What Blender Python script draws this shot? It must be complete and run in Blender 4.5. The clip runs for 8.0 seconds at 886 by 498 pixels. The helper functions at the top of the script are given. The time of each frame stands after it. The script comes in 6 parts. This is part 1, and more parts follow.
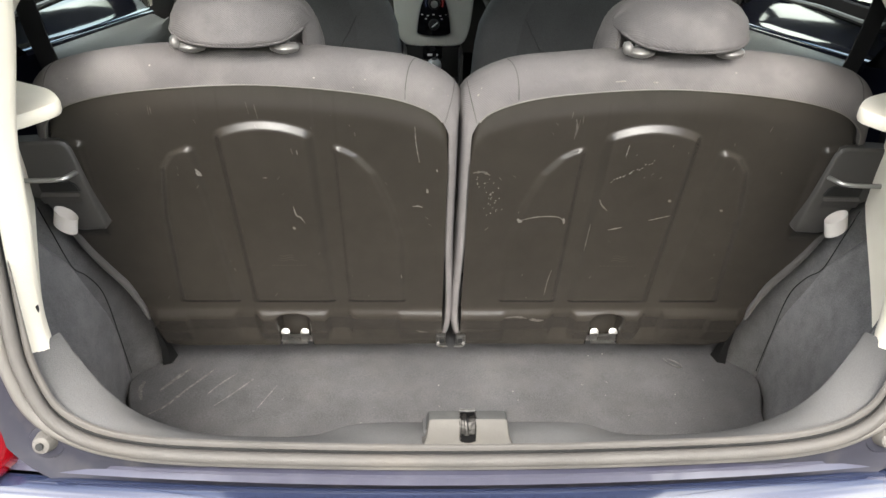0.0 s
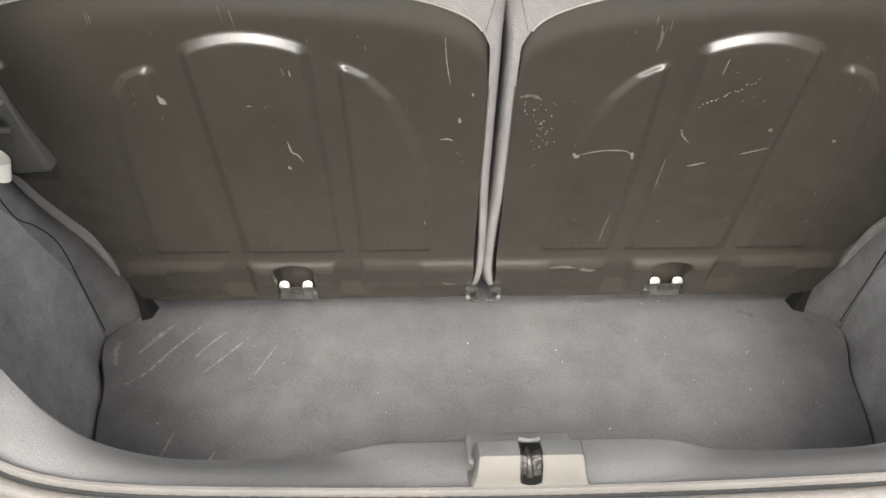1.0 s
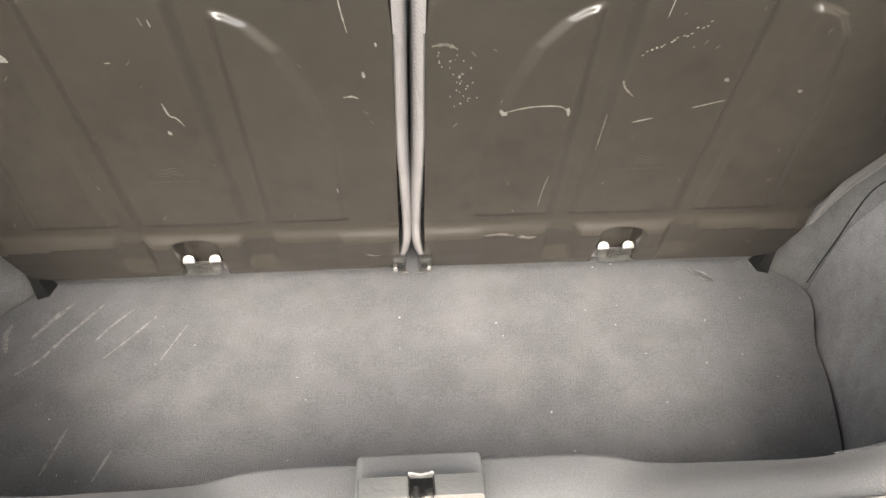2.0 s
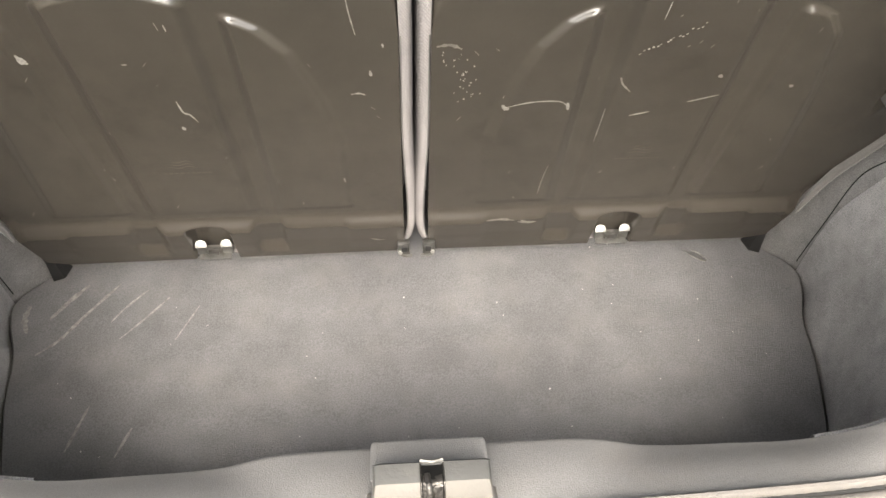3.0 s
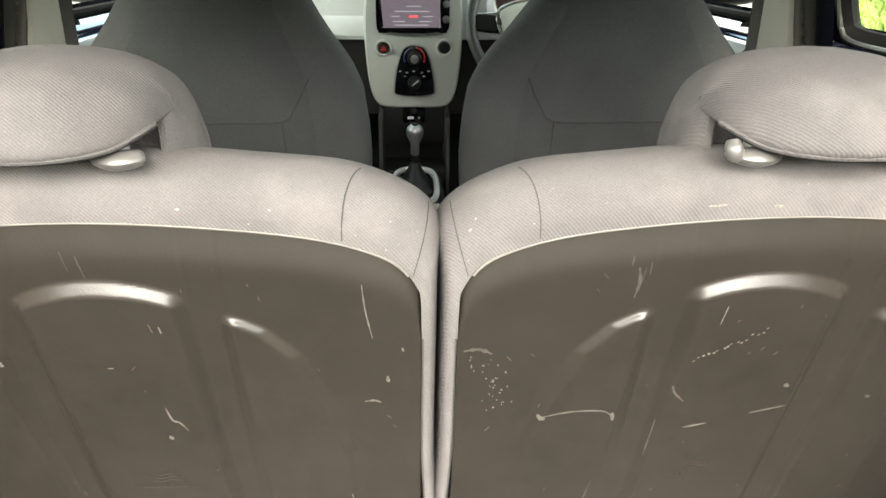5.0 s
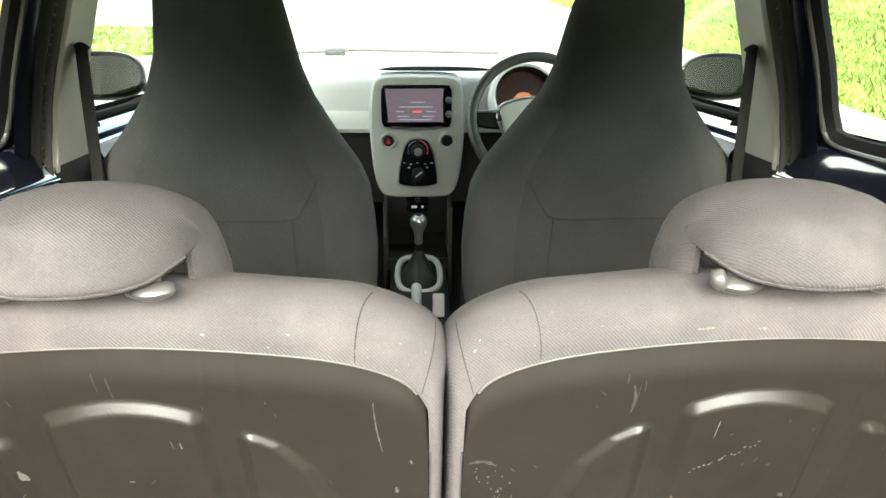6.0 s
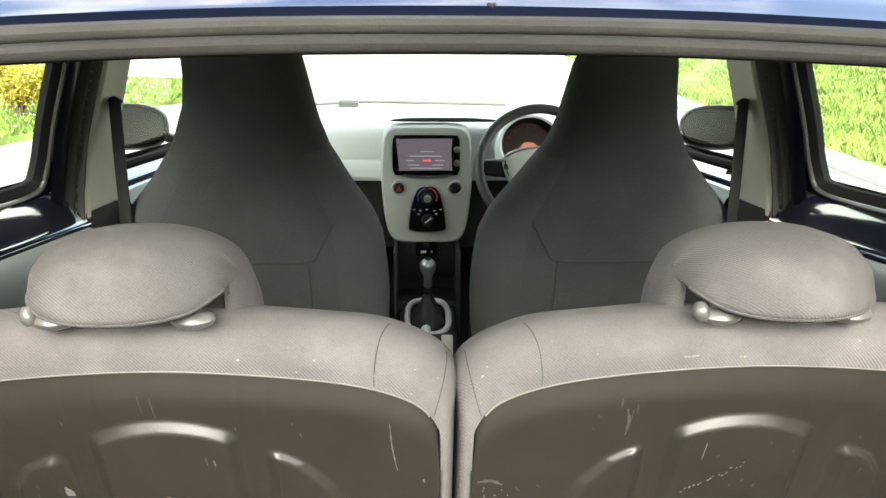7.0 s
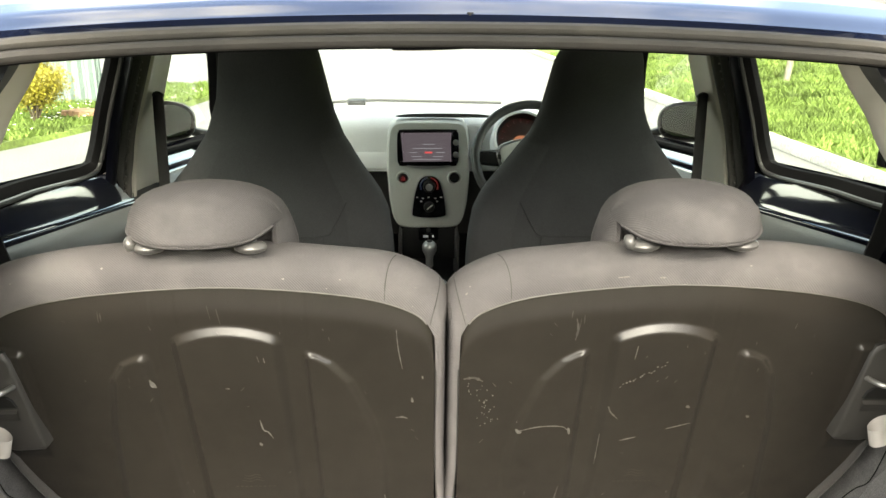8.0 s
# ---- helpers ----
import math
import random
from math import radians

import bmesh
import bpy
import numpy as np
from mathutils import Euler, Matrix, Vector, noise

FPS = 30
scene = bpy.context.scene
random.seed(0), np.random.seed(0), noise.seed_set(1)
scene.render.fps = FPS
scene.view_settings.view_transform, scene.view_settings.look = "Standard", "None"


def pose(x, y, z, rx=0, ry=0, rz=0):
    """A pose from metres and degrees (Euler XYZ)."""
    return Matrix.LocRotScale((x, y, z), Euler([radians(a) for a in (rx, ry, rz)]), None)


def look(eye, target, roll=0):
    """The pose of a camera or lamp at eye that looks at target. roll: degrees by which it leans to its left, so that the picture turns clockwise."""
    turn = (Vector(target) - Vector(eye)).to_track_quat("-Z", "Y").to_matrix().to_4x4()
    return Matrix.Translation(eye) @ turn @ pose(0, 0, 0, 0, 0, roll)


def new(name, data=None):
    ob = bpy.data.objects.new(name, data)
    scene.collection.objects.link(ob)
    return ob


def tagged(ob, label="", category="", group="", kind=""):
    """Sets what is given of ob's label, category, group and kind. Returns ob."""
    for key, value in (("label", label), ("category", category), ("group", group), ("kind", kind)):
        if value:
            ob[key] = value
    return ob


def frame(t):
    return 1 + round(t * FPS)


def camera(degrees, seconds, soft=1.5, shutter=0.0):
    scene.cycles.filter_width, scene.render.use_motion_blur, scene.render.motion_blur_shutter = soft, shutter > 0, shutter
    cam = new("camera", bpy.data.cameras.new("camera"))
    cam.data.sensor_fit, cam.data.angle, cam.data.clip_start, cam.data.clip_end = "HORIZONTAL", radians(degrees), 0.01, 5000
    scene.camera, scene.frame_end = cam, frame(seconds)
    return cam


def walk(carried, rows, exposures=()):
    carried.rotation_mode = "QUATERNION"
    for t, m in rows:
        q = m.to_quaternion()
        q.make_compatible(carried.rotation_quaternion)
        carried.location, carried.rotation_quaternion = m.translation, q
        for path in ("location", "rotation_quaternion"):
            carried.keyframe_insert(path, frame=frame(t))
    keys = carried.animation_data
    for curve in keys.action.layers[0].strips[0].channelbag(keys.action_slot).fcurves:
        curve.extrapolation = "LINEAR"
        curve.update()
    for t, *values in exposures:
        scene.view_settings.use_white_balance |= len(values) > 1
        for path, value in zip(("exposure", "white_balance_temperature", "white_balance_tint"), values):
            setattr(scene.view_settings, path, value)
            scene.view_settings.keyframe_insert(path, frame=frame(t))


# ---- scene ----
# ---- camera and walk ----
cam = camera(59.33, 8.0)
walk(cam, [
    (0.0, pose(-0.0673, 0.0670, 1.4081, 60.36, -1.24, -1.79)),
    (0.5, pose(-0.0958, 0.1964, 1.3683, 57.04, -1.03, -1.48)),
    (1.0, pose(-0.1000, 0.3269, 1.3442, 51.93, -0.80, -1.92)),
    (1.5, pose(-0.0570, 0.4079, 1.3237, 48.98, -0.65, -2.95)),
    (2.0, pose(-0.0149, 0.4499, 1.3035, 46.96, -0.71, -3.60)),
    (2.2, pose(-0.0140, 0.4587, 1.2950, 46.11, -0.78, -3.82)),
    (3.3, pose(-0.0266, 0.4443, 1.3683, 43.72, -0.74, -3.90)),
    (3.5, pose(-0.0225, 0.4457, 1.3675, 45.96, -0.77, -3.89)),
    (4.0, pose(-0.0092, 0.4616, 1.3472, 54.02, -0.88, -3.75)),
    (4.5, pose(0.0041, 0.4987, 1.3340, 60.12, -0.77, -3.20)),
    (5.0, pose(-0.0289, 0.5542, 1.3225, 63.65, -0.67, -2.72)),
    (5.2, pose(-0.0294, 0.5589, 1.3300, 64.92, -0.70, -2.63)),
    (6.3, pose(-0.0361, 0.5144, 1.3950, 70.40, -0.34, -2.62)),
    (6.5, pose(-0.0350, 0.5053, 1.3996, 71.34, -0.36, -2.37)),
    (7.0, pose(-0.0417, 0.4533, 1.3971, 72.47, -0.41, -2.12)),
    (7.5, pose(-0.0220, 0.3508, 1.3853, 72.86, -0.41, -1.65)),
    (8.0, pose(-0.0378, 0.2011, 1.4015, 72.82, -0.29, -1.84)),
], exposures=[(0.0, 3.05, 6700, 8), (0.5, 3.24, 6700, 8), (1.0, 3.38, 6750, 8), (1.5, 3.63, 6900, 9), (2.0, 3.82, 7000, 9), (3.5, 3.8, 7200, 9), (4.5, 3.66, 7150, 7), (5.0, 3.7, 7150, 6), (6.5, 3.55, 7050, 5), (7.0, 3.38, 7050, 5), (7.5, 3.22, 7120, 5), (8.0, 3.0, 7450, 5)])

# ---- daylight: bright, thinly overcast ----
SUN_UP, SUN_ROUND = 50.0, 181.0
world = bpy.data.worlds.new("sky")
scene.world = world
world.use_nodes = True
wn = world.node_tree.nodes
sky = wn.new("ShaderNodeTexSky")
sky.sky_type = "NISHITA"
sky.sun_disc = False
sky.sun_elevation, sky.sun_rotation = radians(SUN_UP), radians(SUN_ROUND)
sky.air_density, sky.dust_density, sky.ozone_density = 1.0, 4.0, 1.0
wn["Background"].inputs["Strength"].default_value = 0.15
haze = wn.new("ShaderNodeHueSaturation")       # broken cloud: white banks with clear blue between
air = wn.new("ShaderNodeTexCoord")
cloud = wn.new("ShaderNodeTexNoise")
cloud.inputs["Scale"].default_value, cloud.inputs["Detail"].default_value = 2.6, 6.0
world.node_tree.links.new(air.outputs["Generated"], cloud.inputs["Vector"])
for sock, clear, bank in (("Saturation", 0.95, 0.06), ("Value", 0.75, 1.45)):
    cover = wn.new("ShaderNodeMapRange")
    for k, v in (("From Min", 0.44), ("From Max", 0.56), ("To Min", clear), ("To Max", bank)):
        cover.inputs[k].default_value = v
    world.node_tree.links.new(cloud.outputs["Fac"], cover.inputs["Value"])
    world.node_tree.links.new(cover.outputs["Result"], haze.inputs[sock])
world.node_tree.links.new(sky.outputs["Color"], haze.inputs["Color"])
world.node_tree.links.new(haze.outputs["Color"], wn["Background"].inputs["Color"])
sun_data = bpy.data.lights.new("sun", "SUN")
sun_data.energy, sun_data.angle, sun_data.color = 0.9, radians(50), (1.0, 0.96, 0.9)
sun = new("sun", sun_data)
a, e = radians(SUN_ROUND), radians(SUN_UP)
sun.matrix_world = look((0, 0, 20), (-20 * math.sin(a) * math.cos(e), -20 * math.cos(a) * math.cos(e), 20 - 20 * math.sin(e)))


# ---- materials ----
def material(name, base, rough=0.6, metal=0.0, var=0.25, scale=6.0, grain=0.0, grain_scale=400.0, bump=0.0, bump_scale=300.0,
             coat=0.0, dirt=None, dirt_scale=3.0, dirt_amount=0.0, sheen=0.0, spec=0.5, rough_var=0.0, blotch=0.0, blotch_scale=35.0):
    """A surface with broad and fine changes of tone, and fine relief; scales are per metre."""
    m = bpy.data.materials.new(name)
    m.use_nodes = True
    nt = m.node_tree
    n, l = nt.nodes, nt.links
    b = n["Principled BSDF"]
    tc = n.new("ShaderNodeTexCoord")

    def noise_at(s, detail=4.0):
        t = n.new("ShaderNodeTexNoise")
        t.inputs["Scale"].default_value, t.inputs["Detail"].default_value = s, detail
        l.new(tc.outputs["Object"], t.inputs["Vector"])
        return t

    def ramp(src, lo, hi, f0=0.3, f1=0.7):
        r = n.new("ShaderNodeMapRange")
        r.inputs["From Min"].default_value, r.inputs["From Max"].default_value = f0, f1
        r.inputs["To Min"].default_value, r.inputs["To Max"].default_value = lo, hi
        l.new(src, r.inputs["Value"])
        return r.outputs["Result"]

    def mix(kind, fac, c1, c2):
        x = n.new("ShaderNodeMix")
        x.data_type, x.blend_type = "RGBA", kind
        for sock, v in ((x.inputs["Factor"], fac), (x.inputs[6], c1), (x.inputs[7], c2)):
            if isinstance(v, bpy.types.NodeSocket):
                l.new(v, sock)
            else:
                sock.default_value = v
        return x.outputs[2]

    col = (*base, 1.0)
    broad = noise_at(scale, 5.0)
    out = mix("MULTIPLY", 1.0, col, mix("MIX", ramp(broad.outputs["Fac"], 0, 1), (1 - var, 1 - var, 1 - var, 1), (1 + var, 1 + var, 1 + var, 1)))
    if blotch:
        g = noise_at(blotch_scale, 6.0)
        out = mix("MULTIPLY", 1.0, out, mix("MIX", ramp(g.outputs["Fac"], 0, 1), (1 - blotch, 1 - blotch, 1 - blotch, 1), (1 + blotch, 1 + blotch, 1 + blotch, 1)))
    if grain:
        g = noise_at(grain_scale, 2.0)
        out = mix("MULTIPLY", 1.0, out, mix("MIX", ramp(g.outputs["Fac"], 0, 1), (1 - grain, 1 - grain, 1 - grain, 1), (1 + grain, 1 + grain, 1 + grain, 1)))
    if dirt:
        d = noise_at(dirt_scale, 8.0)
        out = mix("MIX", ramp(d.outputs["Fac"], 0.0, dirt_amount, 0.5, 0.72), out, (*dirt, 1.0))
    l.new(out, b.inputs["Base Color"])
    b.inputs["Roughness"].default_value, b.inputs["Metallic"].default_value = rough, metal
    b.inputs["Specular IOR Level"].default_value = spec
    if rough_var:
        l.new(ramp(broad.outputs["Fac"], rough - rough_var, rough + rough_var), b.inputs["Roughness"])
    b.inputs["Coat Weight"].default_value, b.inputs["Coat Roughness"].default_value = coat, 0.04
    b.inputs["Sheen Weight"].default_value = sheen
    if bump:
        t = noise_at(bump_scale, 3.0)
        bp = n.new("ShaderNodeBump")
        bp.inputs["Strength"].default_value, bp.inputs["Distance"].default_value = bump, 0.002
        l.new(t.outputs["Fac"], bp.inputs["Height"])
        l.new(bp.outputs["Normal"], b.inputs["Normal"])
    return m


def woven(name, base, pitch=0.0028, strength=0.6, var=0.12):
    """Woven seat cloth: a fine diamond weave with fuzz."""
    m = material(name, base, rough=0.85, var=var, scale=9.0, grain=0.12, grain_scale=900.0, sheen=0.0, spec=0.15, dirt=(0.42, 0.39, 0.36), dirt_scale=14.0, dirt_amount=0.10)
    nt = m.node_tree
    n, l = nt.nodes, nt.links
    b = n["Principled BSDF"]
    tc = n.new("ShaderNodeTexCoord")
    waves = []
    for turn in (0.9, -0.9):
        mp = n.new("ShaderNodeMapping")
        mp.inputs["Rotation"].default_value = (0.75, turn, 0.0)
        l.new(tc.outputs["Object"], mp.inputs["Vector"])
        w = n.new("ShaderNodeTexWave")
        w.bands_direction = "X"
        w.inputs["Scale"].default_value = 0.314 / pitch
        w.inputs["Distortion"].default_value = 0.4
        l.new(mp.outputs["Vector"], w.inputs["Vector"])
        waves.append(w.outputs["Fac"])
    cross = n.new("ShaderNodeMath")             # the second thread only breaks up the first: a twill
    cross.operation = "MULTIPLY_ADD"
    cross.inputs[1].default_value, cross.inputs[2].default_value = 0.45, 0.55
    l.new(waves[1], cross.inputs[0])
    add = n.new("ShaderNodeMath")
    add.operation = "MULTIPLY"
    l.new(waves[0], add.inputs[0])
    l.new(cross.outputs[0], add.inputs[1])
    bp = n.new("ShaderNodeBump")
    bp.inputs["Strength"].default_value, bp.inputs["Distance"].default_value = strength, 0.0012
    l.new(add.outputs[0], bp.inputs["Height"])
    l.new(bp.outputs["Normal"], b.inputs["Normal"])
    col = b.inputs["Base Color"].links[0].from_socket
    mx = n.new("ShaderNodeMix")
    mx.data_type, mx.blend_type = "RGBA", "MULTIPLY"
    mr = n.new("ShaderNodeMapRange")
    mr.inputs["To Min"].default_value, mr.inputs["To Max"].default_value = 0.91, 1.07
    l.new(add.outputs[0], mr.inputs["Value"])
    cb = n.new("ShaderNodeCombineColor")
    for k in range(3):
        l.new(mr.outputs["Result"], cb.inputs[k])
    mx.inputs["Factor"].default_value = 1.0
    l.new(col, mx.inputs[6])
    l.new(cb.outputs[0], mx.inputs[7])
    l.new(mx.outputs[2], b.inputs["Base Color"])
    return m


def glass(name, tint=(0.97, 0.99, 0.98)):
    m = bpy.data.materials.new(name)
    m.use_nodes = True
    n, l = m.node_tree.nodes, m.node_tree.links
    n.remove(n["Principled BSDF"])
    tr, gl, fr, pw, mx = (n.new("ShaderNode" + k) for k in ("BsdfTransparent", "BsdfGlossy", "LayerWeight", "MapRange", "MixShader"))
    tr.inputs["Color"].default_value = (*tint, 1)
    gl.inputs["Roughness"].default_value = 0.02
    fr.inputs["Blend"].default_value = 0.15
    pw.inputs["To Min"].default_value, pw.inputs["To Max"].default_value = 0.02, 0.2
    l.new(fr.outputs["Facing"], pw.inputs["Value"])
    l.new(pw.outputs["Result"], mx.inputs[0])
    l.new(tr.outputs[0], mx.inputs[1])
    l.new(gl.outputs[0], mx.inputs[2])
    l.new(mx.outputs[0], n["Material Output"].inputs["Surface"])
    return m


def glowing(name, colour, strength):
    m = bpy.data.materials.new(name)
    m.use_nodes = True
    b = m.node_tree.nodes["Principled BSDF"]
    b.inputs["Base Color"].default_value = (0.02, 0.02, 0.02, 1)
    b.inputs["Roughness"].default_value = 0.3
    b.inputs["Emission Color"].default_value = (*colour, 1)
    b.inputs["Emission Strength"].default_value = strength
    return m


CLOTH = woven("seat_cloth", (0.108, 0.100, 0.100), pitch=0.0022, strength=0.35)
# the seat cloth again, darkened to carry the shade on the headrests
CLOTH_SHADED = woven("seat_cloth_shaded", (0.090, 0.084, 0.084), pitch=0.0022, strength=0.4)
CLOTH_DARK = material("front_seat_cloth", (0.054, 0.054, 0.055), rough=0.9, var=0.14, grain=0.2, grain_scale=700, bump=0.3, bump_scale=900, spec=0.1)
# front seat cloth made paler, with the side light in its colour
CLOTH_DARK_LIT = material("front_seat_cloth_lit", (0.060, 0.060, 0.061), rough=0.9, var=0.14, grain=0.2, grain_scale=700, bump=0.3, bump_scale=900, spec=0.1)
PANEL = material("seat_back_plastic", (0.0205, 0.0179, 0.0151), rough=0.26, var=0.12, scale=6, spec=0.35, bump=0.12, bump_scale=900, dirt=(0.085, 0.073, 0.058), dirt_scale=9, dirt_amount=0.0, blotch=0.05)
CARPET = material("boot_carpet", (0.0795, 0.0788, 0.0815), rough=1.0, var=0.12, scale=9, blotch=0.09, blotch_scale=22, grain=0.20, grain_scale=520, bump=0.9, bump_scale=750, sheen=0.0, spec=0.1, dirt=(0.12, 0.115, 0.11), dirt_scale=16, dirt_amount=0.25)
CARPET_SIDE = material("moulded_carpet", (0.158, 0.154, 0.154), rough=0.95, var=0.14, scale=8, blotch=0.12, blotch_scale=45, grain=0.35, grain_scale=800, bump=0.8, bump_scale=900, sheen=0.0, spec=0.15, dirt=(0.18, 0.175, 0.17), dirt_scale=14, dirt_amount=0.35)
ARCH_DARK = material("arch_dark", (0.098, 0.096, 0.096), rough=0.95, var=0.14, scale=8, blotch=0.12, grain=0.3, grain_scale=700, bump=0.7, bump_scale=900, spec=0.1)
SILL = material("sill_carpet", (0.076, 0.075, 0.075), rough=0.9, var=0.10, scale=9, grain=0.12, grain_scale=700, bump=0.35, bump_scale=800, sheen=0.0, spec=0.12, dirt=(0.08, 0.075, 0.07), dirt_scale=14, dirt_amount=0.4)
SEAL = material("rubber_seal", (0.062, 0.058, 0.053), rough=0.7, spec=0.3, var=0.15, scale=12, bump=0.3, bump_scale=500, dirt=(0.12, 0.105, 0.085), dirt_scale=8, dirt_amount=0.5)
SEAL_BULB = material("seal_bulb_rubber", (0.044, 0.041, 0.038), rough=0.65, spec=0.25, var=0.15, scale=12, bump=0.3, bump_scale=500, dirt=(0.07, 0.06, 0.05), dirt_scale=8, dirt_amount=0.5)
SEAL_DARK = material("black_rubber", (0.010, 0.010, 0.010), rough=0.9, spec=0.04, var=0.2, bump=0.2)
PAINT = material("dark_blue_paint", (0.0050, 0.0062, 0.0135), rough=0.25, spec=0.12, var=0.08, coat=0.45, dirt=(0.06, 0.06, 0.075), dirt_scale=18, dirt_amount=0.25)
BUMPER_PAINT = material("polished_blue_paint", (0.010, 0.013, 0.027), rough=0.12, spec=0.5, var=0.08, coat=1.0)
ROOF_PAINT = material("glossy_roof_paint", (0.008, 0.012, 0.030), rough=0.12, spec=0.4, var=0.1, scale=3, coat=0.8)
GUTTER_PAINT = material("dusty_inner_paint", (0.013, 0.013, 0.018), rough=0.5, spec=0.12, var=0.2, scale=9, coat=0.1, dirt=(0.04, 0.038, 0.038), dirt_scale=30, dirt_amount=0.4)
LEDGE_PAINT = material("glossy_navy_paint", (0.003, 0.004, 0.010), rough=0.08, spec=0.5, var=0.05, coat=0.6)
PALER_PAINT = material("paler_blue_paint", (0.022, 0.022, 0.034), rough=0.3, spec=0.4, var=0.08, coat=0.6, dirt=(0.055, 0.054, 0.068), dirt_scale=22, dirt_amount=0.25)
BEAD = material("grey_rubber_bead", (0.022, 0.022, 0.021), rough=0.35, var=0.1)
RIB_RUBBER = material("ribbed_grey_rubber", (0.045, 0.044, 0.041), rough=0.7, spec=0.2, var=0.12)
FRAME_GREY = material("soft_grey_rubber", (0.085, 0.080, 0.072), rough=0.75, spec=0.2, var=0.12)
STRIP = material("edge_strip_cloth", (0.052, 0.049, 0.047), rough=0.9, var=0.12, grain=0.15, grain_scale=700, bump=0.4, bump_scale=900, sheen=0.2, spec=0.2)
# darker copy of the body paint, with the door post's shade put in
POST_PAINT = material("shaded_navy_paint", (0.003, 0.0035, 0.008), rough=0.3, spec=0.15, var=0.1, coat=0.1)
CREAM = material("cream_trim", (0.62, 0.58, 0.50), rough=0.55, var=0.05, scale=8, bump=0.25, bump_scale=700, dirt=(0.45, 0.41, 0.34), dirt_scale=6, dirt_amount=0.3)
GREY_TRIM = material("grey_plastic", (0.036, 0.034, 0.032), rough=0.5, var=0.1, bump=0.25, bump_scale=800)
DOOR_TRIM = material("door_plastic", (0.085, 0.09, 0.088), rough=0.5, var=0.08, bump=0.3, bump_scale=800)
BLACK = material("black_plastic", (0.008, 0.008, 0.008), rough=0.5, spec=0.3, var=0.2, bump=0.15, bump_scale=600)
# near-black for the latch slot: the shade of a recess put into colour
SLOT_SHADE = material("slot_shade", (0.003, 0.003, 0.003), rough=1.0, spec=0.02, var=0.2)
PIANO = material("gloss_black", (0.004, 0.004, 0.005), rough=0.12, var=0.1)
STRAP = material("belt_webbing", (0.010, 0.010, 0.010), rough=0.8, var=0.1, bump=0.6, bump_scale=1200)
METAL = material("zinc_metal", (0.25, 0.245, 0.235), rough=0.35, metal=0.6, var=0.15, scale=40, bump=0.1)
METAL_DULL = material("dull_steel", (0.10, 0.098, 0.094), rough=0.42, metal=0.9, var=0.3, scale=60, bump=0.15, dirt=(0.05, 0.04, 0.03), dirt_scale=90, dirt_amount=0.6)
STRIKER = material("uneven_dark_steel", (0.030, 0.028, 0.026), rough=0.38, metal=0.8, var=0.4, scale=120, bump=0.4, bump_scale=300, dirt=(0.012, 0.010, 0.008), dirt_scale=160, dirt_amount=0.9)
SILVER = material("satin_silver", (0.40, 0.40, 0.39), rough=0.32, metal=0.85, var=0.08)
COLLAR = material("grey_collar_plastic", (0.125, 0.12, 0.115), metal=0.3, rough=0.3, var=0.06, bump=0.1)
LOOP = material("beige_webbing", (0.42, 0.395, 0.37), rough=0.8, var=0.1, bump=0.5, bump_scale=900)
LATCH = material("latch_cover_plastic", (0.046, 0.043, 0.039), spec=0.2, rough=0.7, var=0.12, bump=0.15, dirt=(0.075, 0.07, 0.06), dirt_scale=25, dirt_amount=0.4)
COVER_TOP = material("latch_top_plastic", (0.034, 0.034, 0.033), spec=0.2, rough=0.7, var=0.15, bump=0.2, dirt=(0.07, 0.067, 0.062), dirt_scale=40, dirt_amount=0.35)
DASH = material("dash_plastic", (0.80, 0.80, 0.79), rough=0.6, var=0.05, bump=0.4, bump_scale=500)
DASH_PALE = material("dash_pale_band", (0.82, 0.82, 0.81), rough=0.4, var=0.04)
CONSOLE = material("console_plastic", (0.50, 0.505, 0.47), rough=0.45, var=0.06, bump=0.15)
RED_LENS = material("red_lens", (0.16, 0.002, 0.005), rough=0.1, var=0.15, coat=1.0)
SCUFF = material("scuff", (0.092, 0.086, 0.079), rough=0.6, var=0.4, scale=300, spec=0.4)
SCUFF_MID = material("worn_scuff", (0.078, 0.073, 0.066), rough=0.6, var=0.4, scale=300, spec=0.4)
LEVER_GREY = material("lever_plastic", (0.34, 0.34, 0.33), rough=0.5, var=0.08, bump=0.15)
EMBOSS = material("raised_mark", (0.036, 0.031, 0.026), rough=0.25)
SCUFF_SOFT = material("faint_scuff", (0.046, 0.041, 0.036), rough=0.6, var=0.4, scale=200, spec=0.4)
FILM = material("dusty_film", (0.033, 0.029, 0.024), rough=0.5, var=0.3, scale=200, spec=0.35)
CLOTH_STAIN = material("pale_cloth_stain", (0.185, 0.168, 0.155), rough=0.9, var=0.4, scale=300, spec=0.1)
LEATHER = material("grey_leather", (0.060, 0.060, 0.058), rough=0.5, var=0.1, bump=0.2, bump_scale=900)
CHALK = material("carpet_scrape", (0.114, 0.110, 0.105), rough=1.0, var=0.4, scale=150, bump=0.6, bump_scale=700)
LINT = material("lint", (0.22, 0.215, 0.205), rough=0.9)
FRONT_SEAM = material("front_seat_seam", (0.03, 0.03, 0.03), rough=0.9)
SEAM = material("dark_seam", (0.035, 0.032, 0.030), rough=0.9)
PIPING = material("pale_edge_trim", (0.105, 0.097, 0.085), rough=0.5, var=0.15)
LINING = material("headliner", (0.26, 0.255, 0.24), rough=0.95, var=0.05, bump=0.4)
MIRROR = material("mirror_glass", (0.045, 0.052, 0.05), rough=0.02, metal=1.0, var=0.0)
